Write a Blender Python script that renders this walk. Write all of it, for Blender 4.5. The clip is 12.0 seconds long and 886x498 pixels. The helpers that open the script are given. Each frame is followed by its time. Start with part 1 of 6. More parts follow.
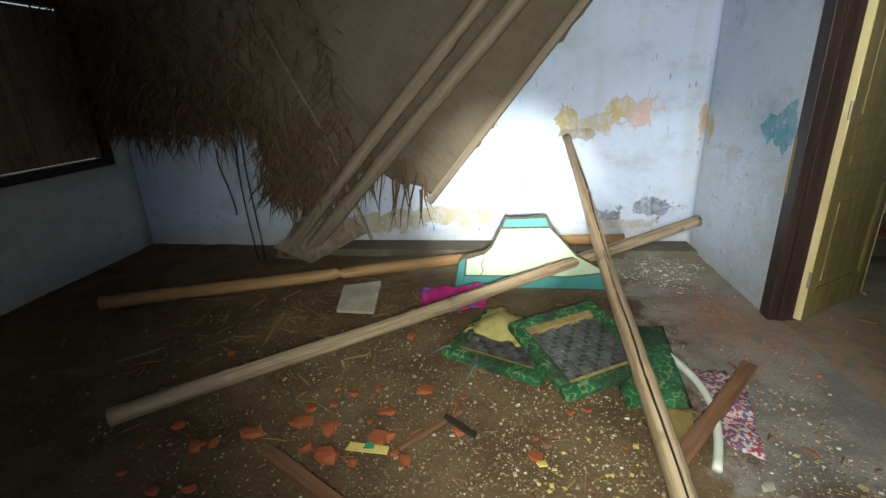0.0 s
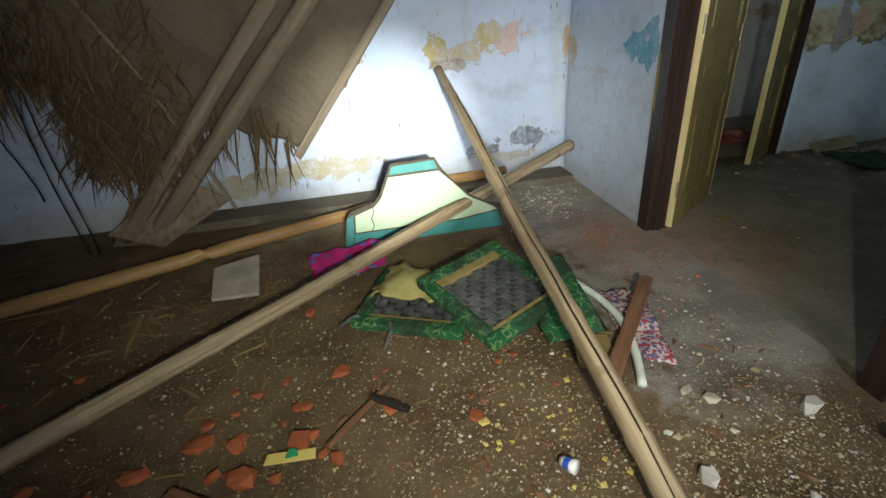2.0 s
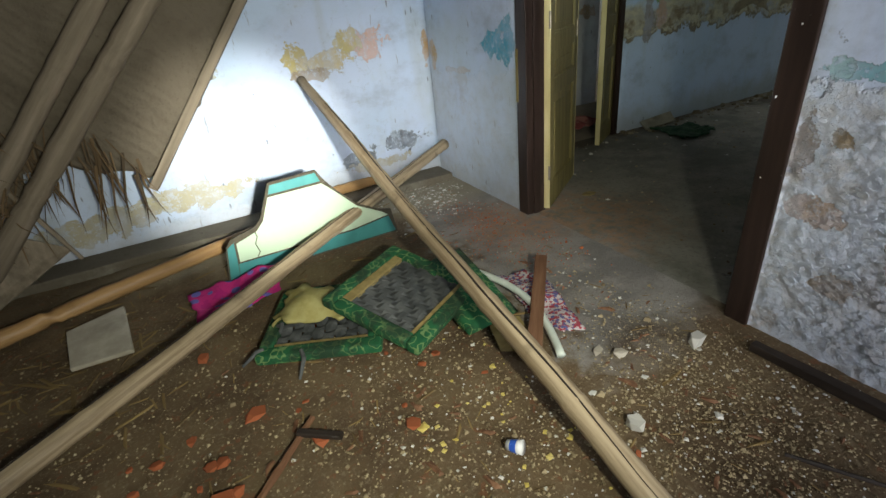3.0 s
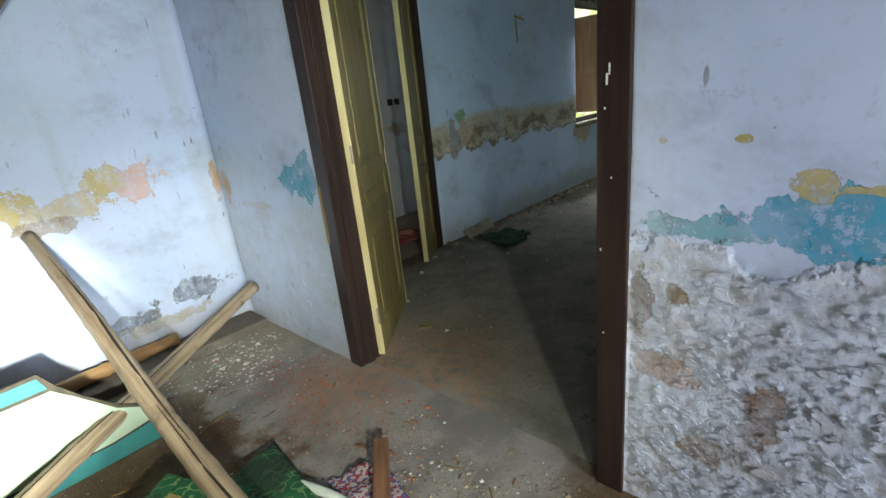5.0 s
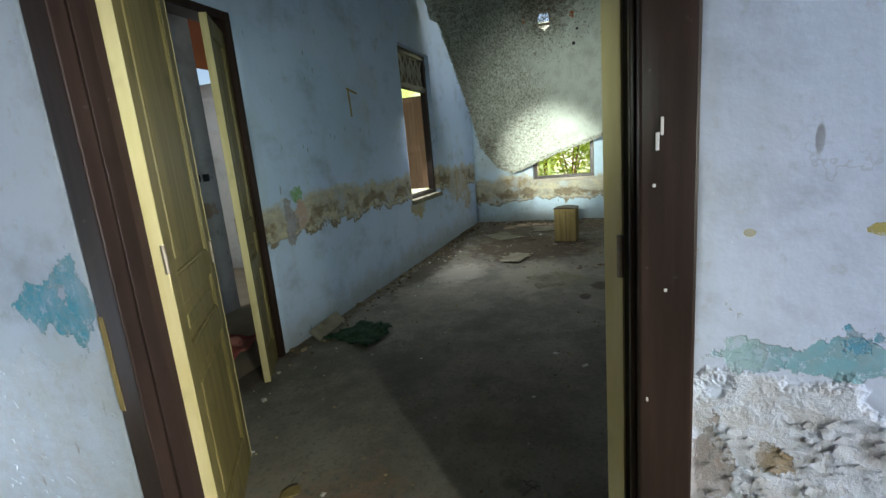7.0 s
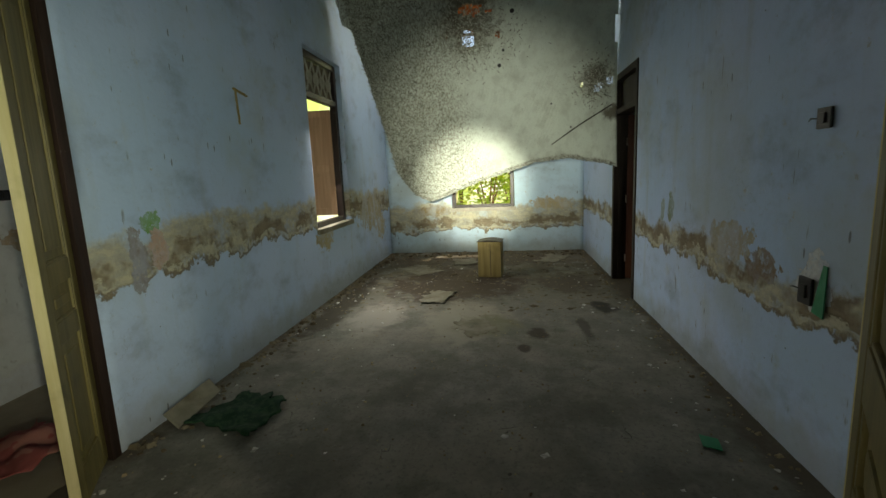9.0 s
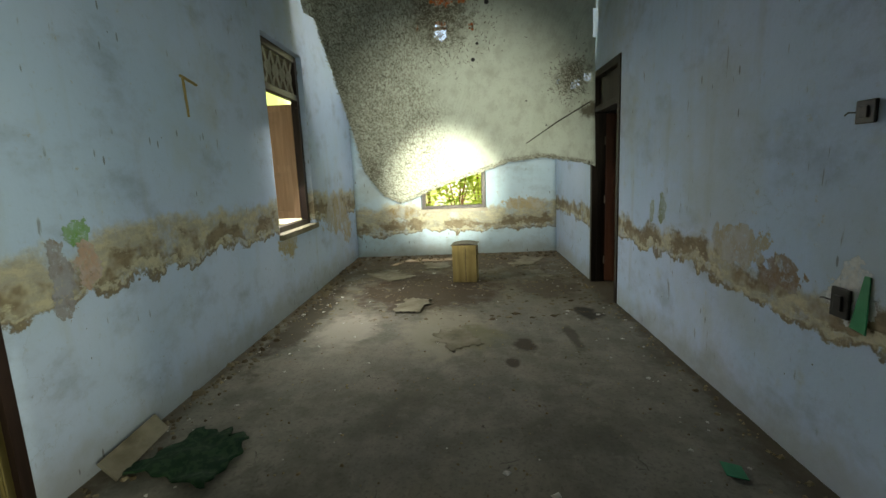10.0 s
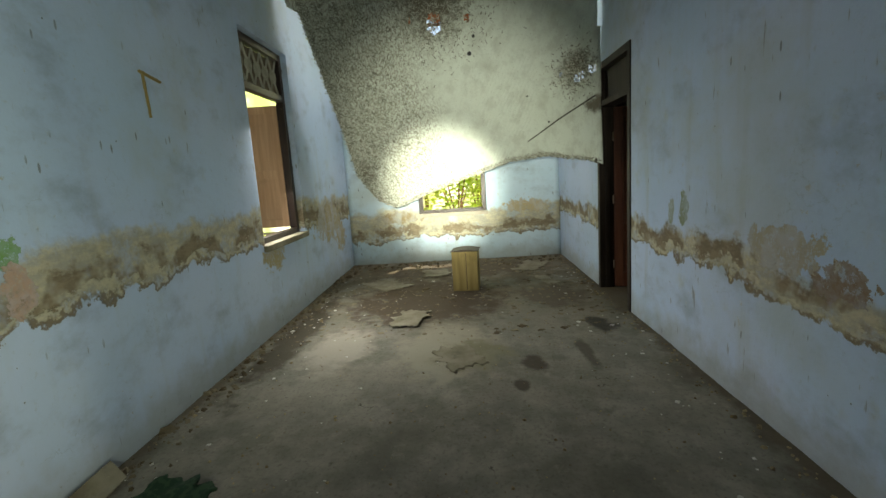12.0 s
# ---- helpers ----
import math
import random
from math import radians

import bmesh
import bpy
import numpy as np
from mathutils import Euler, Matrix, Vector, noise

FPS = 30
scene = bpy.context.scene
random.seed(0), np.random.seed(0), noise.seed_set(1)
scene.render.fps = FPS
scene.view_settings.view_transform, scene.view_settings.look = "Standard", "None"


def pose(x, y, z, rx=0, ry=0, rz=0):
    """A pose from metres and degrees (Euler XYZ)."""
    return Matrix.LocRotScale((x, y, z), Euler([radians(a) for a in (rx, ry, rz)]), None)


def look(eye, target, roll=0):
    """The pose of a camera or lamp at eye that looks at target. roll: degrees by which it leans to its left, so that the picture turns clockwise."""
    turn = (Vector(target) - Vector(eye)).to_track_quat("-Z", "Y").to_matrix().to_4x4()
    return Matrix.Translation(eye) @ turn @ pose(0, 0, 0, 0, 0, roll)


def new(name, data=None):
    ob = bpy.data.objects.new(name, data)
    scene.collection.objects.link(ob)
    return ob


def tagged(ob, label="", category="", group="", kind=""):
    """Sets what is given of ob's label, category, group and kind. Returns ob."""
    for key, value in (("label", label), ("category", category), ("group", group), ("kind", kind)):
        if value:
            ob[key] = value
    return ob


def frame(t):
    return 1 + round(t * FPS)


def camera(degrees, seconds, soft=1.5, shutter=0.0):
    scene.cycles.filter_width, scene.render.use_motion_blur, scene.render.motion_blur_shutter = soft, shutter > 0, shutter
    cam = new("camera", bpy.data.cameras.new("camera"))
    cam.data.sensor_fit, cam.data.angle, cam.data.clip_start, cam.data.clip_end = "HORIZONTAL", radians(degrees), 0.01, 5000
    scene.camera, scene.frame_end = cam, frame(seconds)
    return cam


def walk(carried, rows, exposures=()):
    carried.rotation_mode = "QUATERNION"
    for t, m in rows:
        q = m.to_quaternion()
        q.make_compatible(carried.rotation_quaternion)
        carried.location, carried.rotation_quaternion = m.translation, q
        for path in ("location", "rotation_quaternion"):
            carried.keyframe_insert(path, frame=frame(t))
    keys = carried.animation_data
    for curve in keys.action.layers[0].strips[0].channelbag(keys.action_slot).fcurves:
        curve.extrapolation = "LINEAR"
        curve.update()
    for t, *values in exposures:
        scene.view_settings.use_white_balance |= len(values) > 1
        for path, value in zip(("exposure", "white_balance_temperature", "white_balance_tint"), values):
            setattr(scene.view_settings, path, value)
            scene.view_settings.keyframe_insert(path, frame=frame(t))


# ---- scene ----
cam = camera(87.5, 12.0)
PATH = [
    (0, (-0.051, 0.397, 1.347), (-0.322, 2.262, 0.678), -2.4),
    (0.5, (-0.047, 0.451, 1.331), (-0.071, 2.281, 0.525), -2.1),
    (1, (-0.078, 0.505, 1.319), (0.029, 2.296, 0.436), -1.9),
    (1.5, (-0.14, 0.575, 1.305), (0.006, 2.346, 0.388), -3.5),
    (2, (-0.179, 0.636, 1.315), (0.078, 2.393, 0.394), -4.6),
    (2.5, (-0.222, 0.676, 1.291), (0.243, 2.384, 0.361), -5.7),
    (3, (-0.267, 0.694, 1.279), (0.477, 2.303, 0.354), -6.5),
    (3.5, (-0.284, 0.718, 1.294), (0.732, 2.19, 0.398), -6.5),
    (3.7, (-0.271, 0.72, 1.31), (0.835, 2.144, 0.443), -6.4),
    (5.3, (0.225, 1.134, 1.398), (1.663, 2.391, 0.804), -5.9),
    (5.5, (0.245, 1.181, 1.391), (1.736, 2.386, 0.82), -5.6),
    (6, (0.377, 1.397, 1.375), (2.007, 2.441, 0.871), -5.4),
    (6.5, (0.488, 1.614, 1.394), (2.249, 2.449, 0.946), -5.6),
    (7, (0.553, 1.687, 1.398), (2.4, 2.338, 0.992), -5.1),
    (8.8, (1.188, 1.921, 1.367), (3.134, 2.251, 1.043), -2.3),
    (9, (1.289, 1.974, 1.379), (3.245, 2.241, 1.056), -2.5),
    (9.5, (1.512, 2.117, 1.399), (3.477, 2.288, 1.069), -2.5),
    (10, (1.604, 2.148, 1.386), (3.573, 2.251, 1.055), -2.5),
    (10.5, (1.73, 2.18, 1.39), (3.702, 2.258, 1.069), -2.9),
    (11, (1.88, 2.161, 1.372), (3.853, 2.23, 1.049), -3.4),
    (11.5, (1.939, 2.148, 1.372), (3.91, 2.227, 1.044), -3.6),
    (12, (1.965, 2.147, 1.374), (3.937, 2.251, 1.055), -3.8),
]
walk(cam, [(t, look(eye, target, roll)) for t, eye, target, roll in PATH],
     exposures=[(0, 0.2, 6850, 11), (1, 0.05, 6850, 11), (2.5, -0.1, 6850, 11), (3.7, 0.0, 6700, 11), (5.3, 0.5, 6500, 10), (7.2, 0.6, 6600, 9),
                (8.8, 0.6, 7600, 8), (9.5, 1.0, 7700, 8), (12, 1.25, 7700, 8)])

# ---- plan: room 1 west, room 2 east, room 3 north, room 4 south ----
XW, XD, TD = -3.45, 1.45, 0.13      # west wall, door wall and its thickness
YB, YS = 4.25, -1.6                 # room 1 back wall and south wall
YL, YR, XF = 4.0, 0.655, 9.32       # room 2 side walls and end wall
ZC = 3.3                            # ceilings

# ---- world, sun and lamps ----
world = bpy.data.worlds.new("sky")
scene.world = world
world.use_nodes = True
wn = world.node_tree.nodes
sky = wn.new("ShaderNodeTexSky")
sky.sky_type, sky.sun_disc = "NISHITA", False
SUN_FROM = Vector((0.38, -0.24, 0.9)).normalized()
sky.sun_elevation = math.asin(SUN_FROM.z)
sky.sun_rotation = math.atan2(SUN_FROM.x, SUN_FROM.y)
world.node_tree.links.new(sky.outputs[0], wn["Background"].inputs[0])
wn["Background"].inputs[1].default_value = 0.1


def lamp(name, kind, energy, m, color=(1, 1, 1), **props):
    data = bpy.data.lights.new(name, kind)
    data.energy, data.color = energy, color
    for key, value in props.items():
        if key == "size":
            data.size = value
        elif key == "size_y":
            data.shape, data.size_y = "RECTANGLE", value
        elif key == "angle":
            data.angle = value
        elif key == "spread":
            data.spread = radians(value)
        elif key == "cone":
            data.spot_size, data.spot_blend, data.shadow_soft_size = radians(value), 1.0, 0.05
    ob = new(name, data)
    ob.matrix_world = m
    return ob


lamp("sun", "SUN", 2.6, look((0, 0, 20), Vector((0, 0, 20)) - SUN_FROM), (1, 0.95, 0.86), angle=radians(0.5))
# the walker's hand torch, shining where it rests longest in each room
lamp("torch_room_1", "SPOT", 1350, look((-0.05, 0.25, 1.3), (-0.06, 4.2, 0.45)), (0.94, 0.98, 0.94), cone=25)
lamp("torch_room_1_corner", "SPOT", 230, look((-0.25, 0.7, 1.3), (1.1, 4.15, 0.5)), (0.95, 0.97, 0.92), cone=28)
lamp("torch_room_1_spill", "SPOT", 205, look((-0.05, 0.25, 1.35), (0.3, 2.7, 0.65)), (0.94, 0.98, 0.84), cone=100)
lamp("torch_near_door", "SPOT", 15, look((-0.3, 0.6, 1.55), (1.45, 2.2, 0.75)), (0.92, 0.96, 1.0), cone=98)
lamp("torch_doorway", "SPOT", 120, look((0.35, 1.5, 1.5), (4.5, 3.9, 1.45)), (0.84, 1.0, 0.92), cone=50)
lamp("torch_room_2", "SPOT", 2300, look((1.6, 2.1, 1.5), (8.15, 2.42, 1.15)), (0.93, 1.0, 0.93), cone=17)
lamp("torch_room_2_spill", "SPOT", 400, look((1.6, 2.1, 1.5), (8.05, 2.15, 1.65)), (0.92, 1.0, 0.93), cone=36)
# sky light in the windows and the roof gap, and two added fills
lamp("sky_window_north", "AREA", 13, look((6.6, 4.05, 1.6), (6.0, 3.1, 0.4)), (0.92, 0.96, 1.0), size=0.8, size_y=1.0, spread=140)
# unseen added lamp behind the camera that brightens the door wall
lamp("fill_south_opening", "AREA", 25, look((0.5, YS + 0.05, 1.3), (1.2, 2.6, 0.8)), (0.86, 0.91, 1.0), size=0.8, size_y=1.8, spread=95)
lamp("sky_window_east", "AREA", 3, look((9.5, 2.35, 1.5), (8.0, 2.35, 0.9)), (0.9, 1.0, 0.85), size=0.9, size_y=1.4)
lamp("sky_roof_gap", "AREA", 13, look((7.7, 2.3, 3.9), (7.4, 2.3, 0)), (0.95, 0.97, 1.0), size=1.4, size_y=1.0)
# added fill under room 3's ceiling, where there is no opening
lamp("fill_room_3", "AREA", 30, look((3.6, 6.6, 2.9), (3.6, 5.3, 0.8)), (0.95, 0.97, 1.0), size=1.5, size_y=1.0)


# ---- materials ----
class Tree:
    """Short ways to add shader nodes."""

    def __init__(self, name, rough=0.8, metal=0.0):
        self.m = bpy.data.materials.new(name)
        self.m.use_nodes = True
        self.t = self.m.node_tree
        self.b = self.t.nodes["Principled BSDF"]
        self.b.inputs["Roughness"].default_value = rough
        self.b.inputs["Metallic"].default_value = metal
        self.b.inputs["Specular IOR Level"].default_value = 0.3

    def put(self, sock, v):
        if isinstance(v, bpy.types.NodeSocket):
            self.t.links.new(v, sock)
        elif isinstance(v, tuple) and len(v) == 3 and sock.type == "RGBA":
            sock.default_value = (*v, 1)
        else:
            sock.default_value = v

    def pos(self):
        return self.t.nodes.new("ShaderNodeNewGeometry").outputs["Position"]

    def local(self):
        return self.t.nodes.new("ShaderNodeTexCoord").outputs["Object"]

    def axis(self, v, k):
        n = self.t.nodes.new("ShaderNodeSeparateXYZ")
        self.put(n.inputs[0], v)
        return n.outputs[k]

    def scaled(self, v, s):
        n = self.t.nodes.new("ShaderNodeVectorMath")
        n.operation = "MULTIPLY"
        self.put(n.inputs[0], v)
        n.inputs[1].default_value = s
        return n.outputs[0]

    def noise(self, v, scale, detail=4.0, rough=0.55, color=False):
        n = self.t.nodes.new("ShaderNodeTexNoise")
        self.put(n.inputs["Vector"], v)
        n.inputs["Scale"].default_value = scale
        n.inputs["Detail"].default_value = detail
        n.inputs["Roughness"].default_value = rough
        return n.outputs["Color" if color else "Fac"]

    def voronoi(self, v, scale, feature="F1", out="Distance"):
        n = self.t.nodes.new("ShaderNodeTexVoronoi")
        n.feature = feature
        self.put(n.inputs["Vector"], v)
        n.inputs["Scale"].default_value = scale
        return n.outputs[out]

    def calc(self, op, a, b=0.0, clamp=False):
        n = self.t.nodes.new("ShaderNodeMath")
        n.operation, n.use_clamp = op, clamp
        self.put(n.inputs[0], a)
        self.put(n.inputs[1], b)
        return n.outputs[0]

    def step(self, v, lo, hi):
        n = self.t.nodes.new("ShaderNodeMapRange")
        n.interpolation_type = "SMOOTHSTEP"
        self.put(n.inputs[0], v)
        n.inputs[1].default_value, n.inputs[2].default_value = lo, hi
        return n.outputs[0]

    def mix(self, f, a, b, blend="MIX"):
        n = self.t.nodes.new("ShaderNodeMix")
        n.data_type, n.blend_type = "RGBA", blend
        self.put(n.inputs[0], f)
        self.put(n.inputs[6], a)
        self.put(n.inputs[7], b)
        return n.outputs[2]

    def random(self):
        return self.t.nodes.new("ShaderNodeObjectInfo").outputs["Random"]

    def island(self):
        return self.t.nodes.new("ShaderNodeNewGeometry").outputs["Random Per Island"]

    def color(self, c):
        self.put(self.b.inputs["Base Color"], c)
        return self

    def rough(self, r):
        self.put(self.b.inputs["Roughness"], r)
        return self

    def bump(self, h, strength=0.5, distance=0.01):
        n = self.t.nodes.new("ShaderNodeBump")
        n.inputs["Strength"].default_value, n.inputs["Distance"].default_value = strength, distance
        self.put(n.inputs["Height"], h)
        self.t.links.new(n.outputs[0], self.b.inputs["Normal"])
        return self


def wall_material(name, paint, band, crumble=None, blobs=(), damp=0.35):
    """Lime-washed wall. band: (lower, upper) heights of the peeled belt. crumble: height below which the plaster has broken up.
    blobs: (centre, size, colour) of single flaked patches."""
    k = Tree(name, 0.88)
    p = k.pos()
    z = k.axis(p, 2)
    big, mid, fine = k.noise(p, 0.9, 3), k.noise(p, 4.5, 5, 0.6), k.noise(p, 38, 4, 0.6)
    zz = k.calc("ADD", z, k.calc("MULTIPLY", k.calc("SUBTRACT", big, 0.5), 0.4))
    zz = k.calc("ADD", zz, k.calc("MULTIPLY", k.calc("SUBTRACT", mid, 0.5), 0.34))
    zz = k.calc("ADD", zz, k.calc("MULTIPLY", k.calc("SUBTRACT", k.noise(p, 17, 4, 0.6), 0.5), 0.09))
    # paint, with clouds, greenish damp, runs and a pale bloom
    run = k.noise(k.scaled(p, (7, 7, 0.5)), 1.0, 3)
    c = k.mix(k.step(big, 0.35, 0.7), paint, tuple(v * w for v, w in zip(paint, (0.86, 0.93, 0.93))))
    c = k.mix(k.calc("MULTIPLY", k.step(run, 0.55, 0.8), 0.3), c, (0.36, 0.37, 0.33))
    c = k.mix(k.calc("MULTIPLY", k.step(mid, 0.58, 0.78), damp), c, (0.42, 0.44, 0.38))
    smear = k.noise(k.scaled(p, (1.0, 1.0, 1.5)), 2.3, 9, 0.68)
    c = k.mix(k.calc("MULTIPLY", k.step(smear, 0.48, 0.72), 0.55), c, tuple(0.5 * v for v in paint))
    c = k.mix(k.calc("MULTIPLY", k.step(k.noise(p, 0.75, 5, 0.6), 0.5, 0.7), 0.4), c, (0.4, 0.43, 0.36))
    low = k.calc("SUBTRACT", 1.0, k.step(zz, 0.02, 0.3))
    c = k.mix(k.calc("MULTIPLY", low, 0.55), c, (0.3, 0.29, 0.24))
    # specks, hairline cracks, ticks and scabs of lost paint
    spk = k.calc("SUBTRACT", 1.0, k.step(k.voronoi(p, 9.0), 0.03, 0.05))
    spk = k.calc("MULTIPLY", spk, k.step(k.noise(p, 2.2, 2), 0.5, 0.58))
    c = k.mix(k.calc("MULTIPLY", spk, 0.8), c, (0.09, 0.07, 0.05))
    vein = k.calc("ABSOLUTE", k.calc("SUBTRACT", k.noise(p, 1.9, 6, 0.6), 0.5))
    vein = k.calc("MULTIPLY", k.calc("SUBTRACT", 1.0, k.step(vein, 0.001, 0.004)), k.step(k.noise(p, 1.6, 2), 0.55, 0.62))
    c = k.mix(k.calc("MULTIPLY", vein, 0.2), c, (0.12, 0.11, 0.1))
    tick = k.voronoi(k.scaled(p, (16, 16, 4.5)), 1.0)
    tick = k.calc("MULTIPLY", k.calc("SUBTRACT", 1.0, k.step(tick, 0.09, 0.13)), k.step(k.noise(p, 1.5, 3), 0.48, 0.58))
    c = k.mix(k.calc("MULTIPLY", tick, 0.7), c, (0.11, 0.1, 0.1))
    scab = k.step(k.noise(p, 12, 7, 0.72), 0.63, 0.655)
    scab = k.calc("MULTIPLY", scab, k.step(k.noise(p, 1.3, 3, 0.6), 0.47, 0.6))
    c = k.mix(k.calc("MULTIPLY", scab, 0.6), c, (0.4, 0.38, 0.34))
    scr = k.noise(k.scaled(p, (22, 22, 3.5)), 1.0, 3, 0.6)
    c = k.mix(k.calc("MULTIPLY", k.step(scr, 0.69, 0.75), 0.6), c, (0.16, 0.14, 0.13))
    c = k.mix(k.calc("MULTIPLY", k.step(k.noise(p, 26, 5, 0.7), 0.56, 0.74), 0.3), c, (0.3, 0.31, 0.3))
    lo, hi = band
    belt = k.calc("MULTIPLY", k.step(zz, lo - 0.012, lo + 0.012), k.calc("SUBTRACT", 1.0, k.step(zz, hi - 0.05, hi + 0.05)))
    rag = k.noise(k.scaled(p, (1, 1, 2.2)), 7, 7, 0.72)
    zr = k.calc("ADD", zz, k.calc("MULTIPLY", k.calc("SUBTRACT", rag, 0.5), 0.3))
    core = k.calc("MULTIPLY", k.step(zr, lo + 0.05, lo + 0.07), k.calc("SUBTRACT", 1.0, k.step(zr, lo + 0.16, lo + 0.24)))
    core = k.calc("MULTIPLY", core, k.step(k.noise(p, 2.6, 4, 0.65), 0.39, 0.5))
    lip = k.calc("MULTIPLY", k.step(zz, lo - 0.012, lo), k.calc("SUBTRACT", 1.0, k.step(zz, lo + 0.012, lo + 0.03)))
    ochre = k.mix(k.step(rag, 0.38, 0.62), (0.55, 0.49, 0.3), (0.36, 0.33, 0.25))
    ochre = k.mix(k.calc("MULTIPLY", k.step(k.noise(p, 4, 6, 0.7), 0.5, 0.62), 0.6), ochre, tuple(0.75 * v for v in paint))
    ochre = k.mix(k.calc("MULTIPLY", k.step(fine, 0.45, 0.7), 0.4), ochre, (0.3, 0.25, 0.16))
    c = k.mix(k.calc("MULTIPLY", belt, 0.88), c, ochre)
    c = k.mix(k.calc("MULTIPLY", core, 0.88), c, k.mix(k.step(rag, 0.4, 0.6), (0.15, 0.11, 0.07), (0.26, 0.21, 0.13)))
    c = k.mix(k.calc("MULTIPLY", lip, k.calc("MULTIPLY", k.step(mid, 0.38, 0.5), 0.8)), c, (0.16, 0.12, 0.075))
    relief = k.calc("ADD", k.calc("MULTIPLY", k.calc("ADD", belt, core), -0.35), k.calc("MULTIPLY", scab, -0.25))
    if crumble:
        cr = k.calc("SUBTRACT", 1.0, k.step(zz, crumble - 0.02, crumble + 0.02))
        cr = k.calc("MULTIPLY", cr, k.calc("SUBTRACT", 1.0, k.calc("MULTIPLY", k.step(k.axis(p, 1), 2.0, 2.6), 0.65)))
        flake = k.noise(p, 13, 6, 0.7)
        grey = k.mix(k.step(flake, 0.38, 0.62), (0.55, 0.58, 0.64), (0.62, 0.67, 0.76))
        grey = k.mix(k.calc("MULTIPLY", k.step(k.noise(p, 3.6, 5, 0.7), 0.58, 0.66), 0.5), grey, (0.36, 0.27, 0.2))
        c = k.mix(cr, c, grey)
        warp = k.t.nodes.new("ShaderNodeVectorMath")
        warp.operation = "ADD"
        k.put(warp.inputs[0], p)
        k.put(warp.inputs[1], k.scaled(k.noise(p, 9, 5, 0.7, color=True), (0.13, 0.13, 0.1)))
        plate = k.axis(k.voronoi(warp.outputs[0], 20, out="Color"), 0)
        plate2 = k.axis(k.voronoi(warp.outputs[0], 52, out="Color"), 1)
        c = k.mix(k.calc("MULTIPLY", cr, k.calc("MULTIPLY", k.step(plate, 0.75, 0.8), 0.3)), c, (0.48, 0.46, 0.44))
        # flake hollows darkened, so cavity shade is put into the colour
        c = k.mix(k.calc("MULTIPLY", cr, k.calc("MULTIPLY", k.calc("SUBTRACT", 1.0, k.step(flake, 0.36, 0.46)), 0.4)), c, (0.4, 0.39, 0.38))
        c = k.mix(k.calc("MULTIPLY", cr, k.calc("MULTIPLY", k.step(k.noise(p, 5.5, 6, 0.7), 0.55, 0.66), 0.4)), c, (0.47, 0.41, 0.36))
        relief = k.calc("ADD", relief, k.calc("MULTIPLY", cr, k.calc("ADD", k.calc("MULTIPLY", flake, 1.2), k.calc("ADD", k.calc("MULTIPLY", plate, 0.2), k.calc("MULTIPLY", plate2, 0.25)))))
    for (bx_, by_, bz_), (sx_, sy_, sz_), col in blobs:
        d = k.t.nodes.new("ShaderNodeVectorMath")
        d.operation = "SUBTRACT"
        k.put(d.inputs[0], p)
        d.inputs[1].default_value = (bx_, by_, bz_)
        e = k.scaled(d.outputs[0], (1 / sx_, 1 / sy_, 1 / sz_))
        ln = k.t.nodes.new("ShaderNodeVectorMath")
        ln.operation = "LENGTH"
        k.put(ln.inputs[0], e)
        dist = k.calc("ADD", ln.outputs["Value"], k.calc("MULTIPLY", k.calc("SUBTRACT", k.noise(p, 9, 5, 0.65), 0.5), 2.6))
        mask = k.calc("SUBTRACT", 1.0, k.step(dist, 0.8, 0.86))
        mask = k.calc("MULTIPLY", mask, k.step(k.noise(p, 21, 5, 0.7), 0.2, 0.32))
        mask = k.calc("MULTIPLY", mask, k.calc("SUBTRACT", 1.0, k.calc("MULTIPLY", k.step(k.noise(p, 30, 6, 0.75), 0.52, 0.6), 0.55)))
        # shadow of the peeled edge, painted as a thin dark ring
        rim = k.calc("MULTIPLY", k.step(dist, 0.66, 0.78), k.calc("SUBTRACT", 1.0, k.step(dist, 0.82, 0.88)))
        c = k.mix(k.calc("MULTIPLY", rim, 0.4), c, (0.2, 0.18, 0.15))
        tone = k.mix(k.step(fine, 0.35, 0.65), col, tuple(0.7 * v + 0.1 for v in col))
        tone = k.mix(k.calc("MULTIPLY", k.step(run, 0.5, 0.64), 0.3), tone, tuple(0.8 * v for v in paint))
        tone = k.mix(k.calc("MULTIPLY", k.step(k.noise(p, 7, 4, 0.6), 0.42, 0.66), 0.65), tone, tuple(0.55 * v + 0.45 * w for v, w in zip(col, paint)))
        c = k.mix(mask, c, tone)
        relief = k.calc("SUBTRACT", relief, k.calc("MULTIPLY", mask, 0.1))
    k.color(c)
    h = k.calc("ADD", k.calc("MULTIPLY", fine, 0.08), k.calc("MULTIPLY", mid, 0.5))
    k.bump(k.calc("ADD", h, relief), 0.85, 0.016)
    return k.m


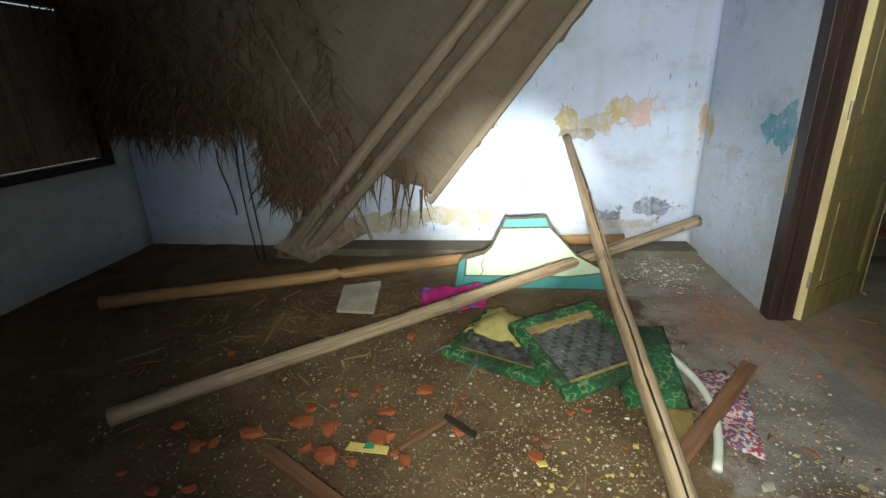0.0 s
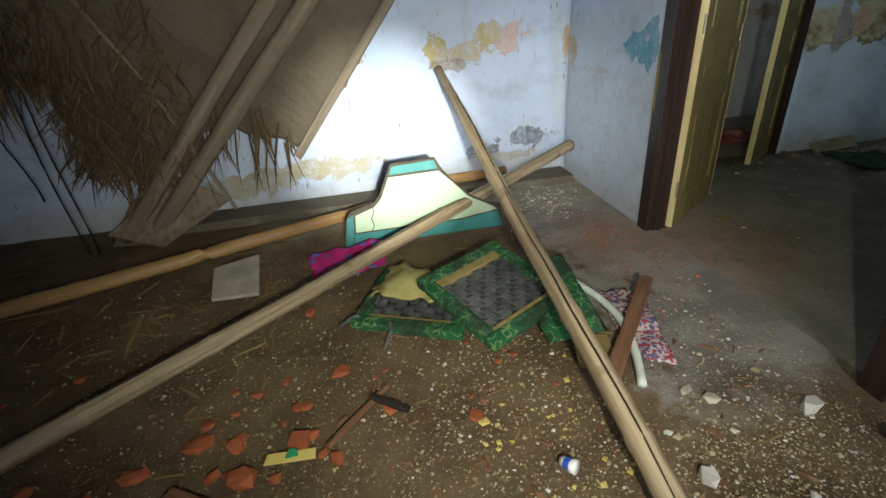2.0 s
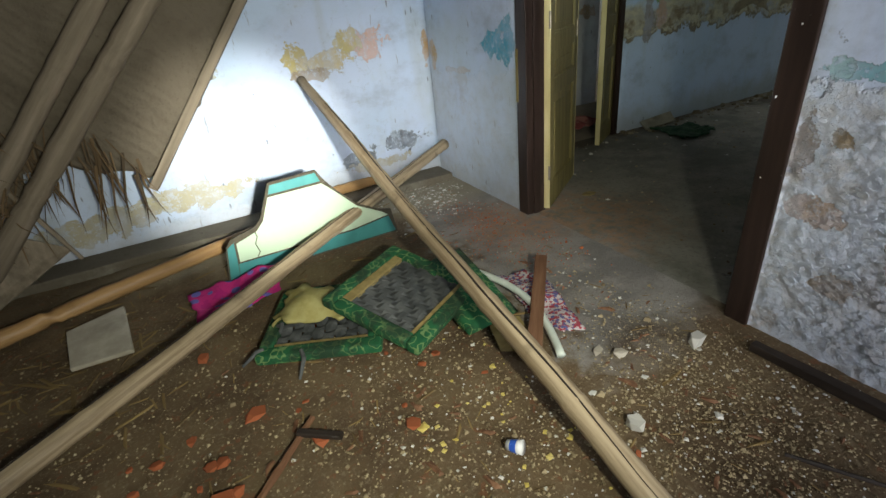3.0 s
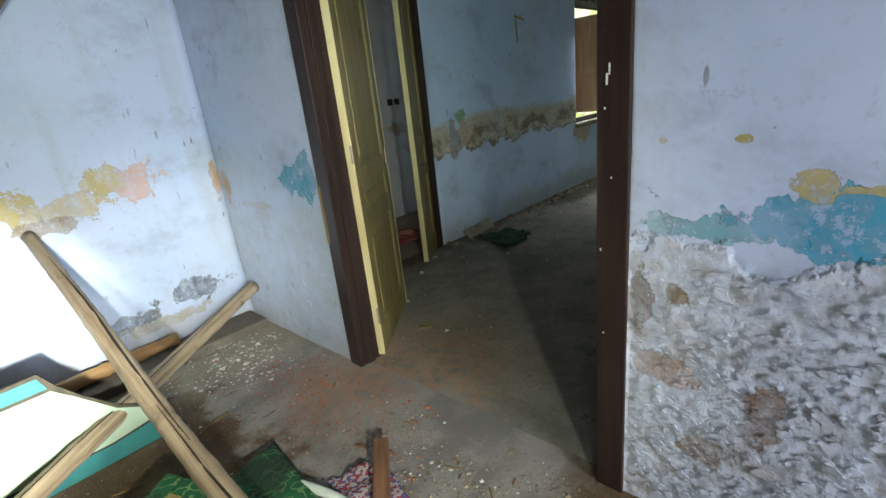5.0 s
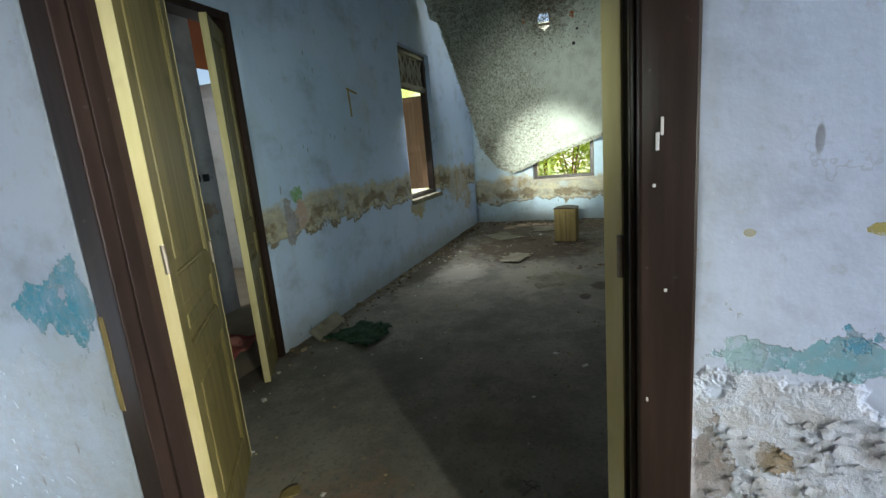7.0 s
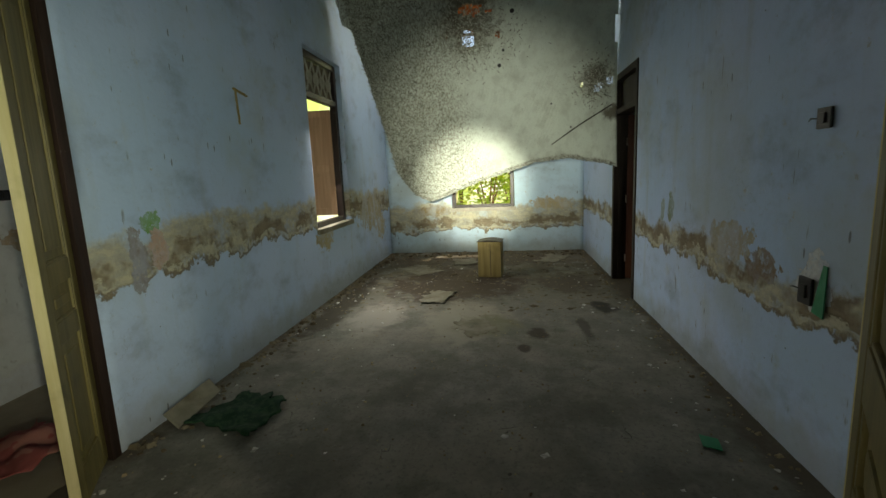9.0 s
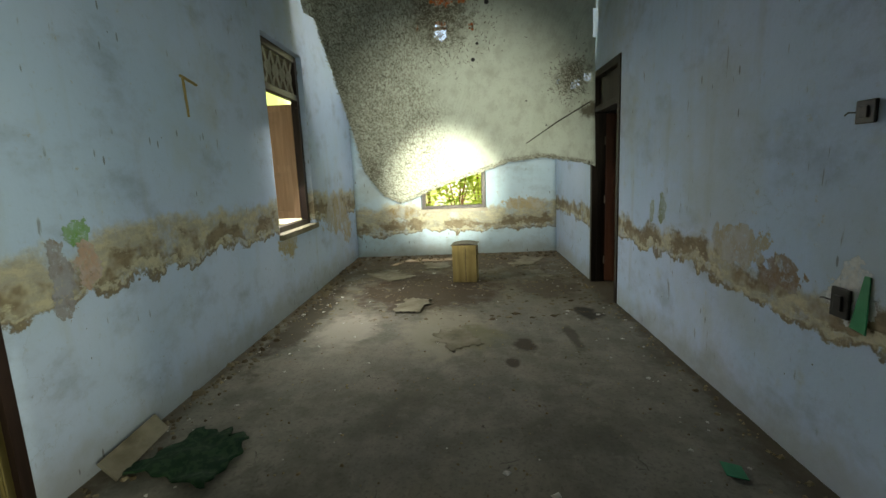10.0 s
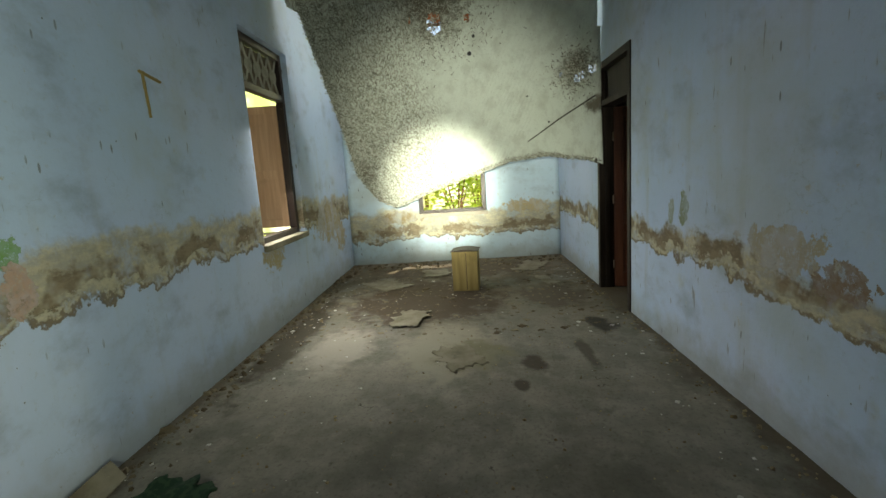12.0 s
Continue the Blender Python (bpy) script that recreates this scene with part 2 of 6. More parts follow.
PALE = (0.52, 0.635, 0.84)
TURQ, PINK, OCHRE, GREEN = (0.07, 0.34, 0.5), (0.62, 0.36, 0.26), (0.5, 0.42, 0.18), (0.16, 0.36, 0.1)
M_WALL_BACK = wall_material("limewash_back", (0.56, 0.65, 0.82), (-0.5, -0.4), 0.16,
                            [((0.42, YB, 1.06), (0.1, 0.3, 0.13), OCHRE), ((0.66, YB, 1.02), (0.2, 0.3, 0.09), (0.52, 0.44, 0.25)),
                             ((0.95, YB, 1.1), (0.16, 0.3, 0.12), PINK), ((0.8, YB, 1.13), (0.12, 0.3, 0.1), OCHRE),
                             ((0.5, YB, 0.93), (0.2, 0.3, 0.05), (0.3, 0.22, 0.12)), ((-0.2, YB, 1.12), (0.13, 0.3, 0.12), (0.36, 0.33, 0.12)),
                             ((-0.6, YB, 0.27), (0.5, 0.3, 0.09), (0.44, 0.4, 0.26)), ((1.1, YB, 0.34), (0.26, 0.3, 0.09), (0.13, 0.15, 0.18)), ((0.75, YB, 0.26), (0.2, 0.3, 0.07), (0.16, 0.18, 0.2)),
                             ((0.9, YB, 0.2), (0.3, 0.3, 0.05), (0.45, 0.42, 0.33)), ((1.42, YB, 0.98), (0.035, 0.3, 0.13), (0.46, 0.3, 0.15)),
                             ((-1.2, YB, 0.2), (0.6, 0.3, 0.1), (0.4, 0.36, 0.24))], 0.3)
M_WALL_DOOR = wall_material("limewash_door", (0.58, 0.66, 0.83), (-0.5, -0.4), 0.9,
                            [((XD, 3.3, 1.03), (0.3, 0.17, 0.1), TURQ), ((XD, 3.18, 1.04), (0.3, 0.07, 0.16), TURQ),
                             ((XD, 1.32, 0.99), (0.3, 0.2, 0.045), (0.2, 0.42, 0.5)), ((XD, 1.08, 1.03), (0.3, 0.2, 0.09), TURQ), ((XD, 0.75, 1.03), (0.3, 0.25, 0.12), TURQ),
                             ((XD, 1.13, 1.12), (0.3, 0.05, 0.045), OCHRE), ((XD, 0.95, 1.11), (0.3, 0.12, 0.014), OCHRE),
                             ((XD, 1.45, 1.0), (0.3, 0.045, 0.04), (0.2, 0.42, 0.4)), ((XD, 1.27, 1.22), (0.3, 0.022, 0.012), (0.42, 0.36, 0.1)),
                             ((XD, 1.45, 1.22), (0.3, 0.01, 0.008), (0.42, 0.36, 0.1)),
                             ((XD, 1.41, 1.72), (0.3, 0.05, 0.1), (0.55, 0.36, 0.2)), ((XD, 1.35, 1.8), (0.3, 0.1, 0.04), (0.4, 0.45, 0.3)),
                             ((XD, 4.18, 0.98), (0.3, 0.06, 0.13), (0.48, 0.34, 0.18)), ((XD, 3.8, 0.86), (0.3, 0.2, 0.03), (0.5, 0.5, 0.52)), ((XD, 1.5, 0.76), (0.3, 0.045, 0.13), (0.28, 0.2, 0.12)),
                             ((XD, 1.4, 0.79), (0.3, 0.045, 0.05), (0.34, 0.26, 0.17)), ((XD, 1.16, 0.5), (0.3, 0.05, 0.12), (0.3, 0.21, 0.15)), ((XD, 0.8, 0.6), (0.3, 0.09, 0.07), (0.33, 0.25, 0.18)), ((XD, 1.3, 0.3), (0.3, 0.1, 0.05), (0.4, 0.33, 0.26)), ((XD, 1.42, 0.55), (0.3, 0.1, 0.06), (0.5, 0.38, 0.3))], 0.12)
M_WALL_LEFT = wall_material("limewash_north", PALE, (0.86, 1.17), None,
                            [((3.72, YL, 1.17), (0.09, 0.3, 0.08), GREEN), ((3.75, YL, 1.02), (0.1, 0.3, 0.12), (0.5, 0.34, 0.25)),
                             ((3.58, YL, 0.97), (0.08, 0.3, 0.2), (0.22, 0.16, 0.1)), ((6.3, YL, 0.7), (0.25, 0.3, 0.16), (0.46, 0.38, 0.2)),
                             ((8.2, YL, 0.85), (0.7, 0.3, 0.28), (0.4, 0.33, 0.18)), ((8.7, YL, 0.55), (0.3, 0.3, 0.2), (0.42, 0.35, 0.2))], 0.3)
M_WALL_RIGHT = wall_material("limewash_south", PALE, (0.67, 0.87), None,
                             [((5.2, YR, 1.02), (0.07, 0.3, 0.13), (0.2, 0.25, 0.14)), ((5.4, YR, 1.0), (0.05, 0.3, 0.1), (0.26, 0.3, 0.2)), ((3.85, YR, 0.84), (0.2, 0.3, 0.09), (0.24, 0.17, 0.11)),
                              ((4.2, YR, 0.92), (0.32, 0.3, 0.13), (0.4, 0.36, 0.27)), ((3.42, YR, 0.85), (0.13, 0.3, 0.14), (0.68, 0.7, 0.7))], 0.4)
M_WALL_END = wall_material("limewash_end", (0.58, 0.72, 0.82), (0.4, 0.82), None,
                           [((XF, 3.2, 0.72), (0.3, 0.4, 0.1), (0.3, 0.22, 0.1)), ((XF, 1.2, 0.8), (0.3, 0.4, 0.12), (0.5, 0.4, 0.22))], 0.25)
M_WALL_PLAIN = wall_material("limewash_plain", (0.66, 0.66, 0.64), (-0.5, -0.4), 0.2, [((4.05, 5.3, 1.05), (0.2, 0.4, 0.08), (0.4, 0.3, 0.18))], 0.4)


def floor_material():
    k = Tree("cement_floor", 0.9)
    p = k.pos()
    big, mid, fine = k.noise(p, 0.7, 4), k.noise(p, 3.2, 6, 0.65), k.noise(p, 45, 4, 0.6)
    c = k.mix(k.step(mid, 0.35, 0.65), (0.17, 0.164, 0.138), (0.26, 0.25, 0.212))
    c = k.mix(k.calc("MULTIPLY", k.step(big, 0.45, 0.65), 0.5), c, (0.29, 0.26, 0.21))
    c = k.mix(k.calc("MULTIPLY", k.step(fine, 0.5, 0.72), 0.5), c, (0.1, 0.09, 0.075))
    stain = k.step(k.noise(p, 1.6, 5, 0.7), 0.6, 0.68)
    c = k.mix(k.calc("MULTIPLY", stain, 0.6), c, (0.085, 0.075, 0.055))
    blot = k.noise(p, 1.1, 8, 0.7)
    c = k.mix(k.calc("MULTIPLY", k.step(blot, 0.46, 0.62), 0.5), c, (0.1, 0.1, 0.075))
    c = k.mix(k.calc("MULTIPLY", k.step(k.noise(p, 8, 6, 0.75), 0.55, 0.68), 0.35), c, (0.33, 0.31, 0.26))
    crack = k.calc("SUBTRACT", 1.0, k.step(k.voronoi(k.scaled(k.noise(p, 1.7, 4, color=True), (2.6, 2.6, 2.6)), 1.0, "DISTANCE_TO_EDGE"), 0.0, 0.012))
    crack = k.calc("MULTIPLY", crack, k.step(mid, 0.56, 0.66))
    c = k.mix(crack, c, (0.06, 0.05, 0.04))
    # damp, mossy end of the east room and brick dust by the doorway
    x, y = k.axis(p, 0), k.axis(p, 1)
    far = k.calc("MULTIPLY", k.step(x, 5.4, 7.4), k.step(mid, 0.38, 0.56))
    c = k.mix(k.calc("MULTIPLY", far, 0.75), c, (0.11, 0.085, 0.05))
    # last, pale ellipse puts the window's pool of light into the floor colour
    for sx_, sy_, ra, rb, col in ((5.9, 1.02, 0.24, 0.13, (0.02, 0.018, 0.014)), (5.12, 1.72, 0.16, 0.1, (0.055, 0.045, 0.032)), (4.8, 1.84, 0.1, 0.06, (0.06, 0.05, 0.035)), (5.3, 1.3, 0.3, 0.06, (0.09, 0.08, 0.06)),
                                  (7.0, 2.6, 1.1, 1.0, (0.06, 0.042, 0.026)), (8.6, 2.2, 0.7, 1.6, (0.09, 0.07, 0.045)), (6.9, 1.2, 0.5, 0.4, (0.1, 0.08, 0.055)), (6.0, 3.75, 1.4, 0.2, (0.05, 0.042, 0.026)), (5.5, 2.35, 0.7, 0.45, (0.3, 0.28, 0.22)), (5.35, 2.15, 0.35, 0.3, (0.17, 0.16, 0.1)), (5.6, 3.25, 0.55, 0.3, (0.36, 0.33, 0.28))):
        ex = k.calc("DIVIDE", k.calc("SUBTRACT", x, sx_), ra)
        ey = k.calc("DIVIDE", k.calc("SUBTRACT", y, sy_), rb)
        el = k.calc("SQRT", k.calc("ADD", k.calc("MULTIPLY", ex, ex), k.calc("MULTIPLY", ey, ey)))
        el = k.calc("ADD", el, k.calc("MULTIPLY", k.calc("SUBTRACT", k.noise(p, 5, 5, 0.65), 0.5), 1.8))
        c = k.mix(k.calc("MULTIPLY", k.calc("SUBTRACT", 1.0, k.step(el, 0.55, 1.1)), 0.85), c, col)
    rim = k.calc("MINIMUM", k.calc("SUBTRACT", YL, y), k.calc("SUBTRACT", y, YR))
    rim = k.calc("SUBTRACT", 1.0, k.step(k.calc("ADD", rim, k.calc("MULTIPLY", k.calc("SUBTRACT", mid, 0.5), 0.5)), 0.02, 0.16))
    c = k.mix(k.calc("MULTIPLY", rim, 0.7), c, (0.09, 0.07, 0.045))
    dx = k.calc("SUBTRACT", x, 1.62)
    dy = k.calc("SUBTRACT", y, 2.72)
    near = k.calc("SQRT", k.calc("ADD", k.calc("MULTIPLY", dx, dx), k.calc("MULTIPLY", dy, dy)))
    dust = k.calc("SUBTRACT", 1.0, k.step(k.calc("ADD", near, k.calc("MULTIPLY", mid, 0.6)), 0.55, 1.05))
    c = k.mix(k.calc("MULTIPLY", dust, k.calc("MULTIPLY", k.step(k.noise(p, 16, 5, 0.7), 0.35, 0.6), 0.75)), c, (0.34, 0.2, 0.115))
    k.color(c)
    k.bump(k.calc("ADD", k.calc("MULTIPLY", fine, 0.3), k.calc("MULTIPLY", mid, 1.0)), 0.45, 0.012)
    k.rough(k.calc("SUBTRACT", 0.95, k.calc("MULTIPLY", stain, 0.3)))
    return k.m


def soil_material():
    k = Tree("littered_soil", 0.95)
    p = k.pos()
    mid, fine = k.noise(p, 3.0, 6, 0.65), k.noise(p, 70, 5, 0.7)
    c = k.mix(k.step(mid, 0.35, 0.65), (0.095, 0.062, 0.034), (0.165, 0.115, 0.062))
    c = k.mix(k.calc("MULTIPLY", k.step(fine, 0.5, 0.66), 0.6), c, (0.22, 0.175, 0.11))
    c = k.mix(k.calc("MULTIPLY", k.step(k.noise(p, 24, 3), 0.6, 0.68), 0.5), c, (0.2, 0.07, 0.03))
    x = k.axis(p, 0)
    edge = k.calc("ADD", x, k.calc("MULTIPLY", k.calc("SUBTRACT", mid, 0.5), 1.1))
    cement = k.step(edge, 0.72, 0.86)
    cement = k.calc("MULTIPLY", cement, k.step(k.calc("ADD", k.axis(p, 1), k.calc("MULTIPLY", mid, 0.8)), 1.95, 2.25))
    grey = k.mix(k.step(mid, 0.4, 0.6), (0.2, 0.19, 0.175), (0.3, 0.285, 0.26))
    c = k.mix(k.calc("MULTIPLY", cement, 0.9), c, k.mix(k.calc("MULTIPLY", k.step(fine, 0.5, 0.7), 0.5), grey, (0.12, 0.1, 0.08)))
    wall_dust = k.step(k.calc("ADD", k.axis(p, 1), k.calc("MULTIPLY", mid, 0.5)), 3.6, 4.0)
    c = k.mix(k.calc("MULTIPLY", wall_dust, k.calc("MULTIPLY", k.step(x, -1.4, -0.6), 0.6)), c, (0.3, 0.26, 0.17))
    dx = k.calc("SUBTRACT", x, 1.35)
    dy = k.calc("SUBTRACT", k.axis(p, 1), 2.95)
    near = k.calc("SQRT", k.calc("ADD", k.calc("MULTIPLY", dx, dx), k.calc("MULTIPLY", dy, dy)))
    dust = k.calc("SUBTRACT", 1.0, k.step(k.calc("ADD", near, k.calc("MULTIPLY", mid, 0.5)), 0.35, 0.75))
    c = k.mix(k.calc("MULTIPLY", dust, k.calc("MULTIPLY", k.step(k.noise(p, 16, 5, 0.7), 0.35, 0.6), 0.75)), c, (0.34, 0.2, 0.115))
    k.color(c)
    k.bump(k.calc("ADD", k.calc("MULTIPLY", fine, 0.6), mid), 0.6, 0.015)
    return k.m


def grain_material(name, dark, light, scale=(1, 1, 12), rough=0.7, vary=0.25, spots=0.0, metal=0.0, relief=0.25):
    """Wood, paint and other streaked or mottled surfaces; streaks run along the local axis with the smallest scale."""
    k = Tree(name, rough, metal)
    p = k.local()
    g = k.noise(k.scaled(p, scale), 1.0, 5, 0.6)
    w = k.noise(p, 5.0, 4, 0.6)
    c = k.mix(k.step(g, 0.3, 0.7), dark, light)
    c = k.mix(k.calc("MULTIPLY", k.step(w, 0.55, 0.75), vary), c, tuple(v * 0.45 for v in dark))
    c = k.mix(k.calc("MULTIPLY", k.random(), 0.18), c, tuple(v * 0.7 for v in dark))
    if spots:
        s = k.step(k.noise(p, 19, 4, 0.7), 0.66, 0.72)
        c = k.mix(k.calc("MULTIPLY", s, spots), c, tuple(0.5 * v + 0.3 for v in light))
    k.color(c)
    k.bump(k.calc("ADD", g, k.calc("MULTIPLY", k.noise(p, 60, 3), 0.3)), relief, 0.004)
    return k.m


def chips_material(name, a, b, rough=0.9):
    k = Tree(name, rough)
    r = k.island()
    c = k.mix(k.step(r, 0.0, 1.0), a, b)
    c = k.mix(k.calc("MULTIPLY", k.noise(k.pos(), 60, 2), 0.4), c, tuple(v * 0.5 for v in a))
    k.color(c)
    return k.m


def cloth_material(name, base, motif, scale, thr=(0.5, 0.54), third=None):
    k = Tree(name, 0.95)
    p = k.local()
    v = k.noise(p, scale, 2, 0.5)
    c = k.mix(k.step(v, *thr), base, motif)
    if third:
        c = k.mix(k.step(k.voronoi(p, scale * 0.8), 0.42, 0.36), c, third)
    c = k.mix(k.calc("MULTIPLY", k.noise(p, 12, 4), 0.45), c, tuple(x * 0.3 for x in base))
    k.color(c)
    k.bump(k.noise(p, 260, 2), 0.3, 0.002)
    return k.m


M_FLOOR = floor_material()
M_SOIL = soil_material()
M_FRAME = grain_material("maroon_gloss_paint", (0.022, 0.014, 0.011), (0.042, 0.025, 0.02), (30, 30, 2), 0.38, 0.3, 0.12)
M_LEAF = grain_material("olive_paint", (0.13, 0.105, 0.032), (0.21, 0.17, 0.06), (22, 22, 1.6), 0.5, 0.6)
M_LEAF_EDGE = grain_material("cream_paint", (0.55, 0.47, 0.22), (0.66, 0.58, 0.32), (20, 20, 2), 0.55, 0.35)
M_BLACKWOOD = grain_material("blackened_wood", (0.022, 0.016, 0.012), (0.045, 0.032, 0.024), (20, 20, 2), 0.6, 0.3)
M_BAMBOO = grain_material("weathered_bamboo", (0.19, 0.135, 0.078), (0.47, 0.375, 0.245), (30, 30, 1.1), 0.55, 0.8)
M_BAMBOO_ORANGE = grain_material("amber_bamboo", (0.3, 0.17, 0.07), (0.46, 0.28, 0.12), (26, 26, 1.2), 0.45, 0.55)
M_GREYWOOD = grain_material("grey_timber", (0.16, 0.13, 0.09), (0.27, 0.22, 0.16), (24, 24, 1.2), 0.85, 0.4)
M_SPLINT = grain_material("split_timber", (0.13, 0.06, 0.03), (0.25, 0.13, 0.07), (30, 30, 2), 0.75, 0.4)
M_SHUTTER = grain_material("sunned_teak", (0.42, 0.25, 0.15), (0.56, 0.36, 0.23), (24, 24, 1.5), 0.6, 0.3)
M_REDDOOR = grain_material("red_brown_door_paint", (0.1, 0.035, 0.02), (0.16, 0.06, 0.03), (20, 20, 1.5), 0.5, 0.3)
M_STUMP = grain_material("ochre_painted_board", (0.22, 0.165, 0.06), (0.33, 0.25, 0.1), (18, 18, 1.2), 0.75, 0.45)
M_GRILLE = grain_material("dusty_cream_fretwork", (0.35, 0.33, 0.27), (0.48, 0.46, 0.4), (9, 9, 9), 0.8, 0.3)
M_MINT = grain_material("mint_enamel", (0.37, 0.48, 0.34), (0.43, 0.53, 0.39), (3, 3, 3), 0.5, 0.2, 0.1)
M_TEAL = grain_material("teal_enamel", (0.03, 0.19, 0.19), (0.05, 0.25, 0.24), (4, 4, 4), 0.5, 0.3)
M_RAWEDGE = grain_material("raw_board_edge", (0.05, 0.045, 0.03), (0.09, 0.075, 0.05), (30, 30, 3), 0.85, 0.3)
M_TERRA = chips_material("terracotta", (0.5, 0.13, 0.035), (0.32, 0.095, 0.04))
M_GRIT = chips_material("pale_grit", (0.42, 0.34, 0.2), (0.14, 0.1, 0.055))
M_WHITECHIP = chips_material("limewash_chips", (0.75, 0.73, 0.68), (0.5, 0.48, 0.42))
M_DARKFLAKE = chips_material("dark_flakes", (0.1, 0.075, 0.04), (0.26, 0.22, 0.15))
M_STRAW = chips_material("dry_straw", (0.28, 0.19, 0.075), (0.1, 0.065, 0.03))
M_THATCH = chips_material("rotten_thatch", (0.19, 0.125, 0.064), (0.062, 0.045, 0.028))
# dark end of the range paints shadow among the whitewashed splints
M_FIBRE = chips_material("whitewash_and_shade_fibre", (0.6, 0.62, 0.53), (0.1, 0.09, 0.06))
M_SLAB = grain_material("worn_cement_tile", (0.36, 0.32, 0.25), (0.48, 0.44, 0.36), (9, 9, 9), 0.85, 0.4)


def brocade():
    k = Tree("green_brocade", 0.85)
    p = k.local()
    scroll = k.calc("ABSOLUTE", k.calc("SUBTRACT", k.noise(p, 24, 1, 0.4), 0.5))
    scroll = k.calc("SUBTRACT", 1.0, k.step(scroll, 0.02, 0.045))
    c = k.mix(k.step(k.noise(p, 9, 4), 0.35, 0.65), (0.01, 0.085, 0.032), (0.02, 0.13, 0.05))
    c = k.mix(k.calc("MULTIPLY", scroll, 0.75), c, (0.17, 0.27, 0.1))
    c = k.mix(k.calc("MULTIPLY", k.step(k.noise(p, 5, 5, 0.7), 0.44, 0.6), 0.8), c, (0.018, 0.03, 0.018))
    k.color(c)
    k.bump(k.calc("ADD", scroll, k.noise(p, 260, 2)), 0.3, 0.002)
    return k.m


M_GREENCLOTH = brocade()
M_MOSS = cloth_material("dull_green_cloth", (0.012, 0.045, 0.02), (0.028, 0.075, 0.034), 30)
M_PINKCLOTH = cloth_material("pink_spotted_cloth", (0.62, 0.03, 0.22), (0.5, 0.02, 0.2), 20, (0.5, 0.54), (0.12, 0.16, 0.5))
M_RAG = cloth_material("red_white_batik", (0.36, 0.06, 0.08), (0.55, 0.52, 0.5), 55, (0.47, 0.5), (0.1, 0.12, 0.28))
M_REDRAG = cloth_material("faded_red_rag", (0.36, 0.1, 0.09), (0.45, 0.2, 0.16), 9)
M_FOAM = grain_material("old_yellow_foam", (0.29, 0.25, 0.08), (0.4, 0.36, 0.15), (14, 14, 14), 0.95, 0.5, 0.0, 0.0, 0.7)
M_WEB = grain_material("grey_rubber_webbing", (0.05, 0.055, 0.055), (0.13, 0.135, 0.13), (12, 12, 12), 0.8, 0.3, 0.35)
M_HOSE = grain_material("pale_hose", (0.5, 0.56, 0.48), (0.62, 0.66, 0.58), (10, 10, 10), 0.5, 0.3)
M_PLASTIC = grain_material("white_plastic", (0.62, 0.62, 0.6), (0.72, 0.72, 0.7), (9, 9, 9), 0.4, 0.2)
M_BLUEPLASTIC = grain_material("blue_plastic", (0.03, 0.1, 0.5), (0.06, 0.16, 0.6), (9, 9, 9), 0.35, 0.2)
M_BLACK = grain_material("black_fitting", (0.015, 0.015, 0.015), (0.03, 0.03, 0.03), (9, 9, 9), 0.45, 0.2)
M_GREENPLASTIC = grain_material("green_plastic", (0.02, 0.22, 0.1), (0.04, 0.3, 0.14), (9, 9, 9), 0.4, 0.2)
M_YELLOWPAPER = grain_material("yellow_wrapper", (0.55, 0.42, 0.08), (0.66, 0.55, 0.2), (9, 9, 9), 0.5, 0.2)
M_METAL = grain_material("rusty_metal", (0.2, 0.16, 0.12), (0.34, 0.3, 0.25), (20, 20, 20), 0.5, 0.4, 0.0, 0.7)
M_SCRAP = grain_material("old_floor_covering", (0.17, 0.15, 0.1), (0.27, 0.25, 0.19), (6, 6, 6), 0.85, 0.6, 0.25)
M_CEIL = grain_material("dark_ceiling_board", (0.2, 0.19, 0.16), (0.3, 0.29, 0.26), (2, 2, 2), 0.9, 0.4)
M_EARTH = grain_material("outdoor_earth", (0.12, 0.1, 0.06), (0.2, 0.17, 0.1), (1, 1, 1), 0.95, 0.4)


def leaf_material():
    k = Tree("sunlit_leaf", 0.5)
    c = k.mix(k.island(), (0.1, 0.24, 0.03), (0.28, 0.42, 0.06))
    k.color(c)
    trans = k.t.nodes.new("ShaderNodeBsdfTranslucent")
    k.put(trans.inputs[0], k.mix(k.island(), (0.75, 0.9, 0.12), (1.0, 1.0, 0.4)))
    add = k.t.nodes.new("ShaderNodeMixShader")
    add.inputs[0].default_value = 0.72
    k.t.links.new(k.b.outputs[0], add.inputs[1])
    k.t.links.new(trans.outputs[0], add.inputs[2])
    k.t.links.new(add.outputs[0], k.t.nodes["Material Output"].inputs[0])
    return k.m


M_FOLIAGE = leaf_material()


